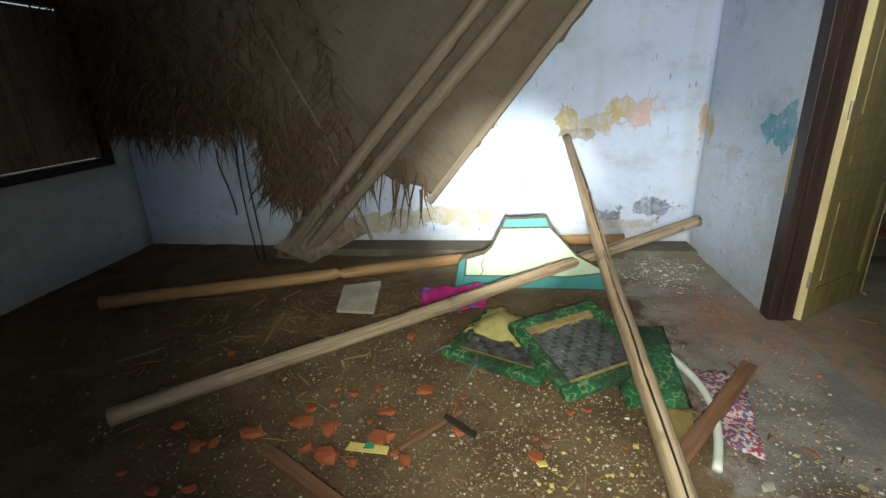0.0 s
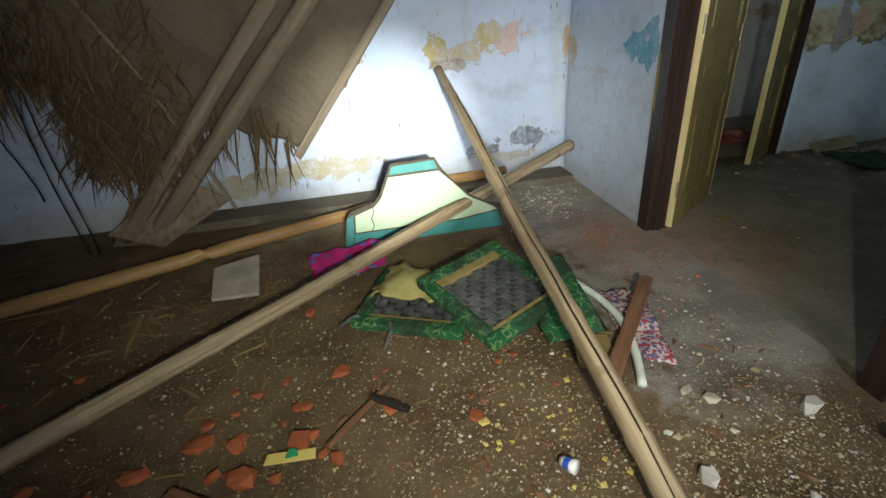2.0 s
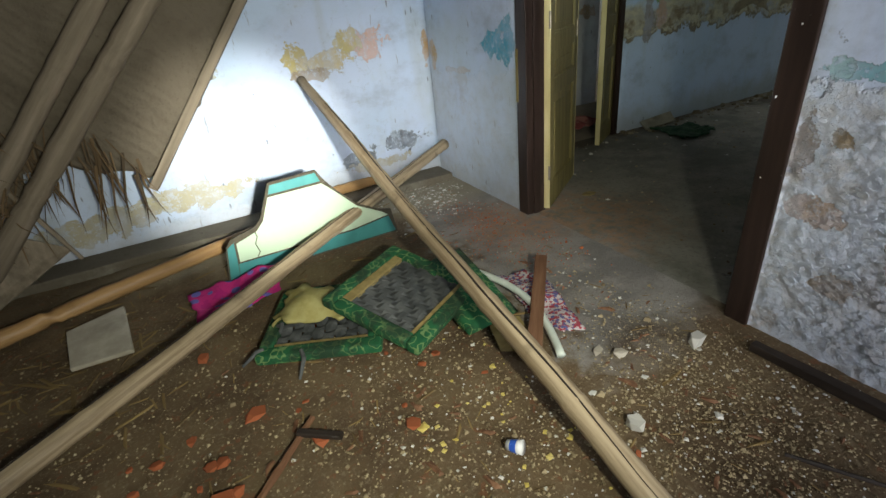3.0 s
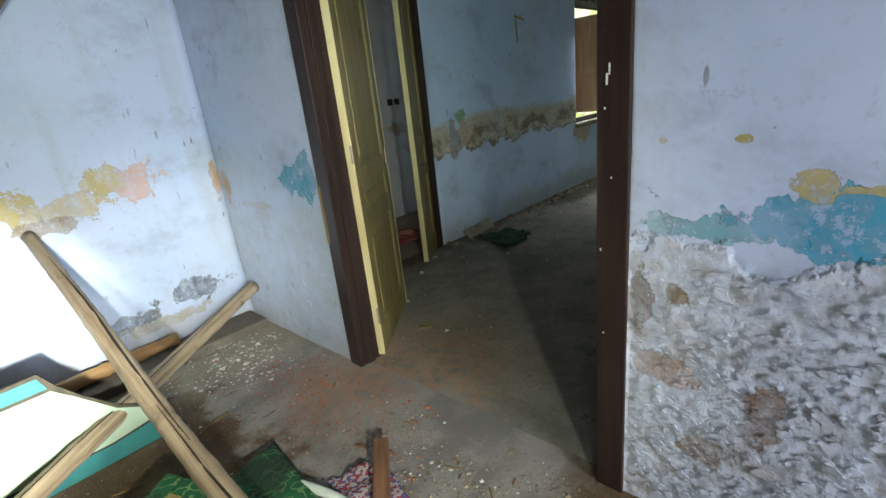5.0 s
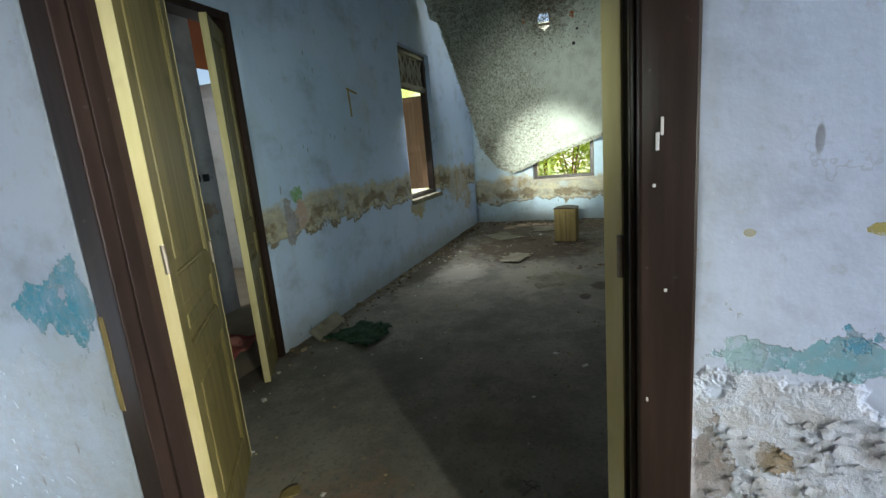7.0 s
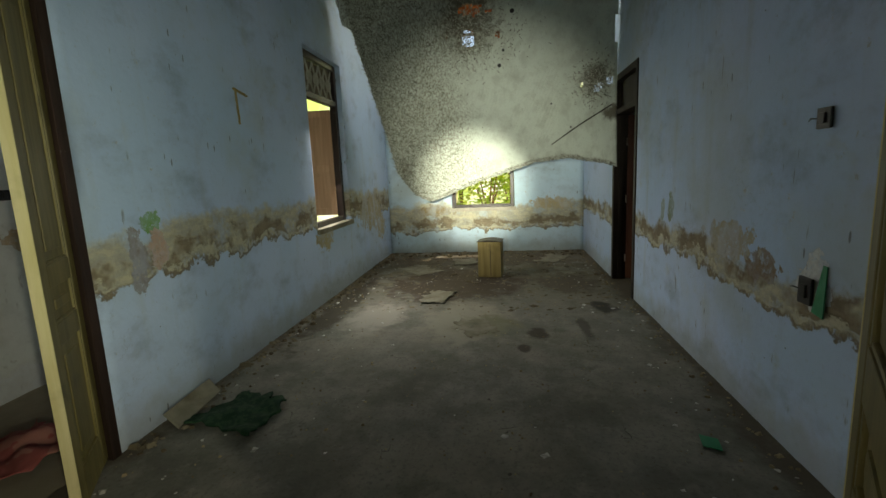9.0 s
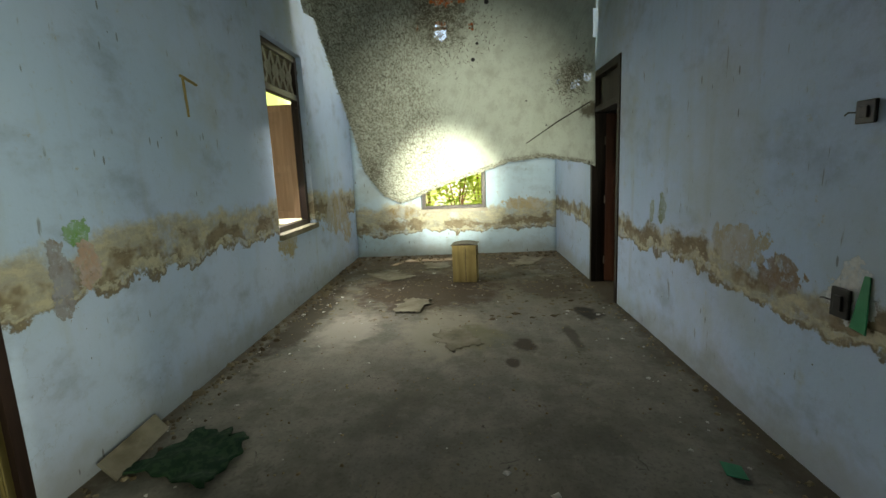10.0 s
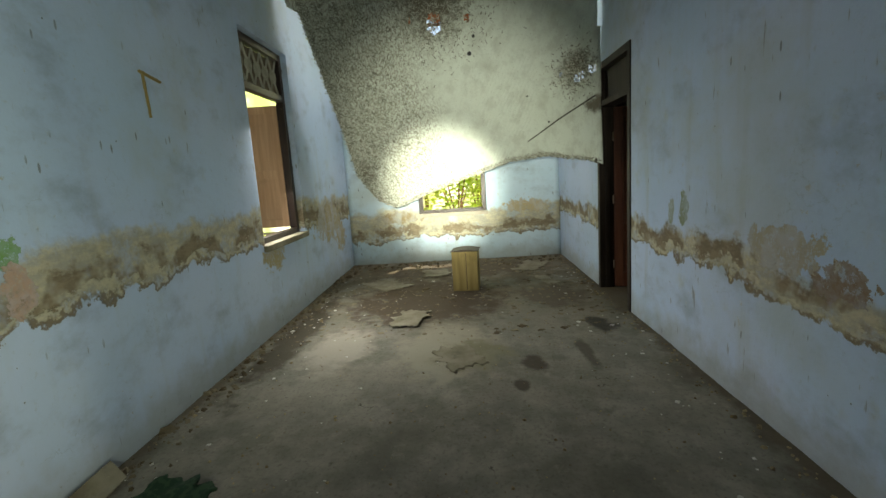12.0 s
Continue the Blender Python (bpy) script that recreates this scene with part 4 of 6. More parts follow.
def fretwork(parent, x0, x1, z0, z1, y):
    """Carved lattice of crossing diagonals with a ring at each crossing."""
    n, w = 5, (x1 - x0) / 5
    for i in range(n):
        cx = x0 + (i + 0.5) * w
        bm = bmesh.new()
        for s in (1, -1):
            h = z1 - z0
            d = Vector((w, 0, s * h)).normalized()
            c = Vector((cx, y, (z0 + z1) / 2))
            tube([c - d * 0.5 * math.hypot(w, h), c + d * 0.5 * math.hypot(w, h)], [0.011, 0.011], 6, bm)
        for r, q in ((0.062, 0.011), (0.028, 0.009)):
            tube([(cx + r * math.cos(a), y, (z0 + z1) / 2 + r * math.sin(a)) for a in [2 * math.pi * j / 16 for j in range(17)]], [q] * 17, 6, bm)
        part("fretwork", bm, M_GRILLE, parent, "dusty cream fretwork")


part("transom_board", box((6.175, YL + 0.118, 2.335), (7.125, YL + 0.124, 2.68), 0), M_GREYWOOD, w1, "dark backing board")
fretwork(w1, 6.175, 7.125, 2.335, 2.68, YL + 0.1)


def shutter(name, width, height, m, label, material):
    th = empty(name, m)
    t = 0.016
    part("stile", box((0, -t, 0), (0.07, t, height), 0.004), material, th)
    part("stile", box((width - 0.07, -t, 0), (width, t, height), 0.004), material, th)
    for a, b in ((0, 0.09), (height * 0.42, height * 0.42 + 0.08), (height - 0.08, height)):
        part("rail", box((0.07, -t + 0.001, a), (width - 0.07, t - 0.001, b), 0.004), material, th)
    part("panel", box((0.066, -0.003, 0.086), (width - 0.066, 0.006, height * 0.42 + 0.004), 0), material, th)
    part("panel", box((0.066, -0.006, height * 0.42 + 0.076), (width - 0.066, 0.006, height - 0.076), 0), material, th)
    return tagged(th, label, "shutter")


shutter("window_shutter", 0.5, 1.33, pose(7.135, YL + 0.142, 0.9, 0, 0, 93), "sunned reddish teak shutter swung outwards", M_SHUTTER)
shutter("window_shutter", 0.46, 1.34, pose(6.16, YL + 0.16, 0.9, 0, 0, 160), "sunned reddish teak shutter swung outwards", M_SHUTTER)
w2 = window_frame("window_2", "x", XF + 0.04, 1.805, 2.875, 0.765, 2.295, 0.065, 0.09, "dark window frame open to bright foliage", M_FRAME)
part("window_ledge", box((XF - 0.03, 1.78, 0.71), (XF + 0.17, 2.9, 0.765), 0.01), M_SLAB, w2, "pale cement sill")
shutter("window_shutter", 0.47, 1.36, pose(XF + 0.14, 2.8, 0.85, 0, 0, 20), "yellowed casement leaf swung outwards", M_LEAF_EDGE)
w3 = window_frame("window_3", "x", XW - 0.11, 2.955, 4.075, 0.805, 2.095, 0.08, 0.1, "black window frame with closed shutters", M_BLACKWOOD)
shutter("window_shutter", 0.475, 1.12, pose(XW - 0.07, 3.04, 0.88, 0, 0, 90), "closed olive-brown wooden shutter", M_GREYWOOD)
shutter("window_shutter", 0.465, 1.12, pose(XW - 0.07, 3.53, 0.88, 0, 0, 90), "closed olive-brown wooden shutter", M_GREYWOOD)


# ---- poles and fallen roof of the west room ----
def bamboo(name, a, b, r0, r1, label, material=M_BAMBOO, nodes=7, split=True):
    a, b = Vector(a), Vector(b)
    length = (b - a).length
    turn = (b - a).to_track_quat("Z", "Y").to_matrix().to_4x4()
    pts, rad = [], []
    rows = nodes * 8
    for i in range(rows + 1):
        f = i / rows
        bend = 0.012 * length / 3
        pts.append(Vector((bend * noise.noise(Vector((f * 3, 0, r0 * 90))), bend * noise.noise(Vector((f * 3, 5, r0 * 90))), length * f)))
        k = i % 8
        rad.append((r0 + (r1 - r0) * f) * (1.07 if k == 0 else (0.97 if k in (1, 7) else 1.0)))
    th = finish(name, tube(pts, rad, 14), material, None, "", True)
    th.matrix_world = Matrix.Translation(a) @ turn
    up = turn.to_3x3().transposed() @ Vector((0, 0, 1))
    up.z = 0
    up.normalize()
    side = up.cross(Vector((0, 0, 1)))
    if split:
        for start, stop, off in ((0.04, 0.52, 0.15), (0.46, 0.9, -0.25)):
            bm = bmesh.new()
            prev = None
            for i in range(19):
                f = start + (stop - start) * i / 18
                q = off + 0.22 * noise.noise(Vector((f * 9, off * 7, 0)))
                r = r0 + (r1 - r0) * f
                c = Vector((0, 0, length * f)) + (up * math.cos(q) + side * math.sin(q)) * r * 1.0 + pts[min(rows, int(f * rows))] * Vector((1, 1, 0))
                w = 0.001 + 0.004 * math.sin(math.pi * i / 18)
                row = (bm.verts.new(c - side * w), bm.verts.new(c + up * 0.003), bm.verts.new(c + side * w))
                if prev:
                    bm.faces.new((prev[0], row[0], row[1], prev[1]))
                    bm.faces.new((prev[1], row[1], row[2], prev[2]))
                prev = row
            part("split", bm, M_BLACKWOOD, th, "dark lengthwise split")
    return tagged(th, label, "bamboo pole", "fallen poles")


bamboo("bamboo_pole", (0.47, 1.0, 0.05), (0.41, 4.19, 0.92), 0.042, 0.031, "long split bamboo pole leaning against the blue wall")
bamboo("bamboo_pole", (-1.74, 1.825, 0.05), (1.4, 4.06, 0.285), 0.04, 0.042, "long pale bamboo pole propped over the rubble", nodes=8)
bamboo("bamboo_pole", (-2.75, 2.88, 0.05), (0.3, 3.93, 0.1), 0.045, 0.042, "dusty bamboo pole lying along the wall", M_BAMBOO_ORANGE, nodes=7, split=False)
bamboo("bamboo_pole", (0.1, 4.1, 0.1), (0.9, 4.16, 0.1), 0.042, 0.04, "short amber bamboo end on the footing", M_BAMBOO_ORANGE, nodes=2, split=False)
bamboo("roof_pole", (-1.72, 3.86, 0.06), (1.28, 3.45, 3.12), 0.06, 0.052, "grey round timber leaning in the collapsed ceiling", M_GREYWOOD, 4, split=False)
bamboo("roof_pole", (-1.9, 3.88, 0.06), (1.02, 3.47, 3.15), 0.055, 0.045, "grey round timber leaning in the collapsed ceiling", M_GREYWOOD, 4, split=False)


def batten(name, a, b, w, h, label, material):
    a, b = Vector(a), Vector(b)
    d = b - a
    q = d.to_track_quat("Z", "Y").to_matrix().to_4x4()
    n = 10
    bm = bmesh.new()
    rings = []
    for i in range(n + 1):
        f = i / n
        rings.append([bm.verts.new((sx * w / 2 + 0.003 * noise.noise(Vector((f * 7, sx, sy))), sy * h / 2 + 0.003 * noise.noise(Vector((f * 7, sy, sx + 4))), d.length * f))
                      for sx, sy in ((-1, -1), (1, -1), (1, 1), (-1, 1))])
    for r, s in zip(rings, rings[1:]):
        for j in range(4):
            bm.faces.new((r[j], r[(j + 1) % 4], s[(j + 1) % 4], s[j]))
    bm.faces.new(rings[0][::-1]), bm.faces.new(rings[-1])
    bmesh.ops.bevel(bm, geom=[e for e in bm.edges if abs((e.verts[0].co - e.verts[1].co).normalized().z) > 0.9], offset=0.004, segments=1, affect="EDGES")
    ob = finish(name, bm, material)
    ob.matrix_world = Matrix.Translation(a) @ q
    return tagged(ob, label, "timber")


batten("roof_batten", (-0.66, 3.96, 0.47), (1.3, 3.55, 2.88), 0.07, 0.05, "squared grey batten hanging from the collapsed ceiling", M_GREYWOOD)
batten("roof_batten", (-1.42, 3.84, 1.02), (-1.14, 3.86, 0.18), 0.025, 0.02, "thin broken batten caught in the thatch", M_GREYWOOD)
batten("roof_batten", (-1.75, 3.8, 1.75), (-1.43, 3.84, 1.05), 0.025, 0.02, "thin broken batten caught in the thatch", M_GREYWOOD)


def hanging_mat():
    """The collapsed ceiling of the west room: bare matting with rotten thatch."""
    def lower(x):
        if x < -2.0:
            z = 1.08 + 0.22 * fbm(x * 3, 1, 0)
        elif x < -1.3:
            z = 0.42 + 0.3 * abs(x + 1.62)
        elif x < -0.62:
            z = 0.72 + 0.07 * fbm(x * 6, 1, 0) - 0.2 * (x + 1.3) / 0.7
        else:
            z = 0.5 + (x + 0.62) / 0.845
        return z + 0.05 * fbm(x * 17, 3, 0)

    nx, nz = 90, 46
    verts, faces = [], []
    for i in range(nx + 1):
        x = XW + 0.08 + (1.38 - XW - 0.08) * i / nx
        lo = min(lower(x), ZC - 0.05)
        for j in range(nz + 1):
            z = lo + (ZC - 0.02 - lo) * (j / nz) ** 1.2
            lean = 4.08 - 0.42 * max(0, z - 0.3) / 3
            verts.append((x, min(4.14, lean + 0.1 * fbm(x * 1.5, z * 1.5, 7) + 0.02 * fbm(x * 8, z * 8, 3)), z))
    for i in range(nx):
        for j in range(nz):
            a = i * (nz + 1) + j
            faces.append((a, a + nz + 1, a + nz + 2, a + 1))
    th = raw_mesh("fallen_ceiling", verts, faces, M_MAT_DARK, smooth=True)
    mod = th.modifiers.new("thickness", "SOLIDIFY")
    mod.thickness = 0.012
    # strands of thatch
    rng = random.Random(5)
    v, f = [], []

    def strand(x, y, z, length, width, lean_x, lean_y):
        n = len(v)
        c = Vector((x, y, z))
        d = Vector((lean_x, lean_y, -1)).normalized()
        side = Vector((1, rng.uniform(-0.5, 0.5), 0)).normalized() * width
        mid = c + d * length * 0.55 + Vector((rng.uniform(-0.02, 0.02), rng.uniform(-0.03, 0.01), 0))
        end = c + d * length
        v.extend([c - side, c + side, mid + side * 0.8, mid - side * 0.8, end, mid + Vector((0, -width, 0))])
        f.extend([(n, n + 1, n + 2, n + 3), (n + 3, n + 2, n + 4), (n, n + 3, n + 5), (n + 1, n + 5, n + 2)])

    for _ in range(3400):
        x = XW + 0.1 + abs(rng.gauss(0, 0.95)) if rng.random() < 0.75 else rng.uniform(-2.0, -1.25)
        if x > -1.1:
            continue
        lo = lower(x)
        z = lo + abs(rng.gauss(0, 0.5)) if rng.random() < 0.7 else rng.uniform(lo, ZC)
        z = min(z, ZC - 0.1)
        y = 4.04 - 0.42 * max(0, z - 0.3) / 3 - rng.uniform(0, 0.2) - 0.12 * max(0.0, fbm(x * 3, z * 3, 4))
        strand(x, y, z, rng.uniform(0.05, 0.26), rng.uniform(0.002, 0.009), rng.gauss(0, 0.95), rng.uniform(-0.9, 0.05))
    tagged(raw_mesh("thatch", v, f, M_THATCH, th), "rotten brown palm thatch", kind="stuff")
    v.clear(), f.clear()
    for _ in range(170):
        x = rng.uniform(XW + 0.2, -0.65)
        strand(x, 4.0 - rng.uniform(0, 0.1), lower(x) + rng.uniform(0.0, 0.25), rng.uniform(0.2, 0.48), rng.uniform(0.003, 0.009), rng.gauss(0, 0.22), -0.05)
    tagged(raw_mesh("splinters", [tuple(p) for p in v], list(f), M_THATCH, th), "long split bamboo splinters", kind="stuff")
    tagged(th, "collapsed matting ceiling hung with rotten brown thatch", "fallen ceiling")


hanging_mat()


def plank(name, corners, thick, material, label, category="board"):
    """A flat piece from four corners in the plane, with thickness."""
    bm = bmesh.new()
    cs = [Vector(c) for c in corners]
    n = (cs[1] - cs[0]).cross(cs[2] - cs[0]).normalized() * thick
    a = [bm.verts.new(c) for c in cs]
    b = [bm.verts.new(c + n) for c in cs]
    bm.faces.new(a), bm.faces.new(b[::-1])
    m = len(cs)
    for i in range(m):
        bm.faces.new((a[i], a[(i + 1) % m], b[(i + 1) % m], b[i]))
    bmesh.ops.recalc_face_normals(bm, faces=bm.faces[:])
    bmesh.ops.bevel(bm, geom=bm.edges[:], offset=thick * 0.2, segments=1, affect="EDGES")
    return tagged(finish(name, bm, material), label, category)


plank("broken_board", [(-1.62, 3.72, 0.02), (-1.18, 3.95, 0.22), (-1.5, 3.98, 0.42), (-1.98, 3.82, 0.12)], 0.02, M_GREYWOOD, "broken grey board propped at the foot of the poles")
plank("broken_board", [(-2.0, 3.85, 0.02), (-1.82, 3.95, 0.3), (-1.6, 3.98, 0.36), (-1.7, 3.8, 0.02)], 0.015, M_MAT_DARK, "dark scrap of matting on the floor")
plank("cement_tile", [(-1.11, 2.9, 0.015), (-0.86, 2.88, 0.02), (-0.92, 3.3, 0.05), (-1.16, 3.2, 0.05)], 0.022, M_SLAB, "loose square cement tile on the soil", "tile")


# ---- broken headboard, seat frames and rags ----
def headboard():
    y = 3.3
    outline = [(-0.41, 0.0), (-0.385, 0.2), (-0.35, 0.24), (-0.2, 0.28), (-0.16, 0.32), (-0.07, 0.505), (0.23, 0.515), (0.27, 0.44), (0.33, 0.36), (0.43, 0.25), (0.55, 0.18), (0.63, 0.16), (0.63, 0.0)]
    th = empty("headboard", pose(0.0, y, 0.02, -5, 0, 0))

    def sheet(name, pts, y0, y1, material, label=""):
        bm = bmesh.new()
        pts = [(px * (1 - 0.18 * pz), pz * 0.98) for px, pz in pts]
        a = [bm.verts.new((p[0], y0, p[1])) for p in pts]
        b = [bm.verts.new((p[0], y1, p[1])) for p in pts]
        bm.faces.new(a), bm.faces.new(b[::-1])
        for i in range(len(pts)):
            bm.faces.new((a[i], a[(i + 1) % len(pts)], b[(i + 1) % len(pts)], b[i]))
        return part(name, bm, material, th, label)

    sheet("board", outline, 0.0, 0.018, M_RAWEDGE, "raw broken board")
    inner = [(-0.33, 0.1), (-0.325, 0.21), (-0.2, 0.25), (-0.15, 0.3), (-0.09, 0.425), (0.245, 0.43), (0.31, 0.365), (0.42, 0.24), (0.57, 0.155), (0.6, 0.13), (0.35, 0.1)]
    sheet("mint_panel", inner, -0.004, -0.0005, M_MINT, "pale mint enamel panel")
    sheet("teal_top", [(-0.083, 0.44), (-0.062, 0.49), (0.222, 0.5), (0.24, 0.445)], -0.004, -0.0005, M_TEAL, "teal painted band")
    sheet("teal_side", [(-0.4, 0.012), (-0.378, 0.195), (-0.338, 0.22), (-0.342, 0.094), (-0.35, 0.012)], -0.004, -0.0005, M_TEAL, "teal painted band")
    sheet("teal_foot", [(-0.348, 0.012), (-0.338, 0.09), (0.35, 0.09), (0.6, 0.12), (0.62, 0.012)], -0.004, -0.0005, M_TEAL, "teal painted band")
    crack = [(-0.215, 0.27), (-0.205, 0.22), (-0.225, 0.18), (-0.21, 0.13), (-0.23, 0.1)]
    sheet("crack", [(x - 0.003, z) for x, z in crack] + [(x + 0.003, z) for x, z in crack[::-1]], -0.006, -0.0042, M_RAWEDGE, "dark crack")
    tagged(th, "broken mint and teal painted headboard standing against rubble", "headboard")


headboard()


def soft_grid(name, corners, material, amp, seed, parent=None, label="", n=22, thick=0.004, ragged=0.06, zfun=None):
    """A lying cloth between four corners, wrinkled, with an uneven rim."""
    cs = [Vector(c) for c in corners]
    verts, faces = [], []
    for j in range(n + 1):
        for i in range(n + 1):
            u, v = i / n, j / n
            u2 = u + ragged * noise.noise(Vector((v * 5, seed, u * 2))) * (1 if i in (0, n) else 0.4)
            v2 = v + ragged * noise.noise(Vector((u * 5, seed + 9, v * 2))) * (1 if j in (0, n) else 0.4)
            p = cs[0].lerp(cs[1], u2).lerp(cs[3].lerp(cs[2], u2), v2)
            h = amp * (0.5 + 0.5 * fbm(p.x * 6, p.y * 6, seed + p.z * 2, 4))
            p.z += max(0.0, h) + (zfun(u, v) if zfun else 0)
            verts.append(p)
    for j in range(n):
        for i in range(n):
            a = j * (n + 1) + i
            faces.append((a, a + 1, a + n + 2, a + n + 1))
    ob = raw_mesh(name, verts, faces, material, parent, True)
    mod = ob.modifiers.new("thickness", "SOLIDIFY")
    mod.thickness = thick
    if label:
        ob["label"] = label
    return ob


def seat_frame(name, m, w, d, label, foam=False):
    """An upholstered seat frame lying upside down: brocade-wrapped rails round woven webbing."""
    th = empty(name, m)
    b, h = 0.065, 0.05
    for lo, hi in (((0, 0, 0), (w, b, h)), ((0, d - b, 0), (w, d, h)), ((0, b, 0), (b, d - b, h)), ((w - b, b, 0), (w, d - b, h))):
        bm = box(lo, hi, 0.014)
        part("wrapped_rail", bm, M_GREENCLOTH, th, "green brocade over a wooden rail")
    part("inner_rail", box((b, d - b - 0.045, 0.006), (w - b, d - b, h - 0.008), 0.004), M_STUMP, th, "bare yellow wood")
    part("inner_rail", box((b, b, 0.006), (w - b, b + 0.02, h - 0.008), 0.004), M_STUMP, th, "bare yellow wood")
    n = 8
    sx, sy = (w - 2 * b) / n, (d - 2 * b) / n
    for i in range(n):
        bm = bmesh.new()
        prev = None
        for j in range(2 * n + 1):
            y = b + (d - 2 * b) * j / (2 * n)
            z = 0.026 + (0.006 if (i + j // 2) % 2 else -0.006) + 0.004 * noise.noise(Vector((i, j * 0.4, w)))
            row = (bm.verts.new((b + (i + 0.04) * sx, y, z)), bm.verts.new((b + (i + 0.96) * sx, y, z)))
            if prev:
                bm.faces.new((prev[0], prev[1], row[1], row[0]))
            prev = row
        part("webbing_strap", bm, M_WEB, th)
        bm = bmesh.new()
        prev = None
        for j in range(2 * n + 1):
            x = b + (w - 2 * b) * j / (2 * n)
            z = 0.026 + (-0.006 if (i + j // 2) % 2 else 0.006) + 0.004 * noise.noise(Vector((j * 0.4, i, d)))
            row = (bm.verts.new((x, b + (i + 0.04) * sy, z)), bm.verts.new((x, b + (i + 0.96) * sy, z)))
            if prev:
                bm.faces.new((prev[0], row[0], row[1], prev[1]))
            prev = row
        part("webbing_strap", bm, M_WEB, th)
    if foam:
        soft_grid("foam", [(b * 0.6, d * 0.34, 0.045), (w * 0.68, d * 0.4, 0.045), (w * 0.62, d * 0.82, 0.05), (b * 0.9, d * 0.9, 0.06)], M_FOAM, 0.06, 4.0, th, "torn yellow foam", 20, 0.014, 0.22,
                  lambda u, v: 0.05 * math.sin(math.pi * min(1, max(0, u))) * math.sin(math.pi * min(1, max(0, v))))
        for p, q in (((0.03, 0.05, 0.05), (-0.05, -0.01, 0.02)), ((0.2, 0.02, 0.05), (0.21, -0.1, 0.0)), ((0.05, 0.2, 0.05), (0.08, 0.14, 0.06))):
            part("loose_strap", tube([p, tuple((a + c) / 2 + 0.015 for a, c in zip(p, q)), q], [0.009, 0.01, 0.006], 6), M_WEB, th, "loose grey strap")
    return tagged(th, label, "chair seat", "broken chair seats")


def set_on(origin, ex, ey):
    """A pose from an origin and two edge directions."""
    x = Vector(ex).normalized()
    z = x.cross(Vector(ey)).normalized()
    y = z.cross(x)
    m = Matrix((x, y, z)).transposed().to_4x4()
    return Matrix.Translation(origin) @ m


seat_frame("chair_seat", set_on((0.21, 2.08, 0.04), (0.45, 0.25, 0.02), (-0.165, 0.49, 0.1)), 0.52, 0.53, "upturned chair seat wrapped in green brocade with grey webbing")
seat_frame("chair_seat", set_on((-0.38, 2.45, 0.012), (0.49, -0.24, 0.01), (0.2, 0.45, 0.02)), 0.54, 0.5, "broken chair seat with torn yellow foam and loose straps", True)


def cushion(name, corners, height, material, label, seed):
    cs = [Vector(c) for c in corners]
    n = 16
    bm = bmesh.new()
    grid = {}
    for s in (0, 1):
        for j in range(n + 1):
            for i in range(n + 1):
                if s and (i in (0, n) or j in (0, n)):
                    grid[s, i, j] = grid[0, i, j]
                    continue
                u, v = i / n, j / n
                p = cs[0].lerp(cs[1], u).lerp(cs[3].lerp(cs[2], u), v)
                bulge = (math.sin(math.pi * u) * math.sin(math.pi * v)) ** 0.35
                p.z += height * 0.35 + (height * 0.65 * bulge if s else -height * 0.35 * bulge) + 0.012 * fbm(p.x * 7, p.y * 7, seed) * bulge * s
                grid[s, i, j] = bm.verts.new(p)
    for s in (0, 1):
        for j in range(n):
            for i in range(n):
                bm.faces.new([grid[s, a, b] for a, b in ((i, j), (i + 1, j), (i + 1, j + 1), (i, j + 1))])
    return tagged(finish(name, bm, material, None, "", True), label, "cushion")


cushion("seat_cushion", [(0.45, 2.08, 0.01), (0.72, 2.1, 0.01), (0.81, 2.8, 0.01), (0.45, 2.72, 0.01)], 0.09, M_GREENCLOTH, "flattened green brocade cushion under the poles", 2.0)
tagged(soft_grid("pink_cloth", [(-0.56, 2.82, 0.01), (-0.17, 2.98, 0.02), (-0.16, 3.22, 0.05), (-0.62, 3.2, 0.04)], M_PINKCLOTH, 0.06, 1.0), "bright pink cloth with blue dots, crumpled", "cloth")
tagged(soft_grid("batik_rag", [(0.76, 1.92, 0.005), (0.89, 1.86, 0.005), (1.02, 2.36, 0.005), (0.82, 2.46, 0.005)], M_RAG, 0.05, 3.0, ragged=0.16), "crumpled red, white and blue patterned rag", "cloth")


def hose():
    pts = []
    for i in range(25):
        f = i / 24
        pts.append((0.72 + 0.09 * math.sin(f * math.pi) - 0.03 * f, 2.52 - 0.74 * f, 0.06 - 0.03 * f + 0.015 * math.sin(math.pi * f)))
    tagged(finish("hose", tube(pts, [0.017] * 25, 12), M_HOSE, None, "", True), "pale green plastic hose curled over the rag", "hose")


hose()
batten("split_timber", (0.57, 1.8, 0.04), (1.05, 2.36, 0.09), 0.06, 0.03, "splintered reddish timber resting on the rag", M_SPLINT)
plank("paper_scrap", [(0.52, 1.95, 0.012), (0.66, 1.86, 0.012), (0.72, 2.1, 0.015), (0.58, 2.14, 0.015)], 0.004, M_STUMP, "buff scrap of board under the pole", "scrap")
batten("charred_stick", (-0.46, 1.8, 0.015), (-0.24, 2.03, 0.02), 0.02, 0.018, "thin brown stick on the soil", M_SPLINT)
batten("charred_stick", (-0.3, 1.98, 0.03), (-0.17, 1.89, 0.02), 0.028, 0.02, "short charred stick on the soil", M_BLACKWOOD)
batten("charred_stick", (-0.95, 1.72, 0.02), (-0.5, 1.45, 0.03), 0.05, 0.04, "rotten dark branch on the soil", M_SPLINT)
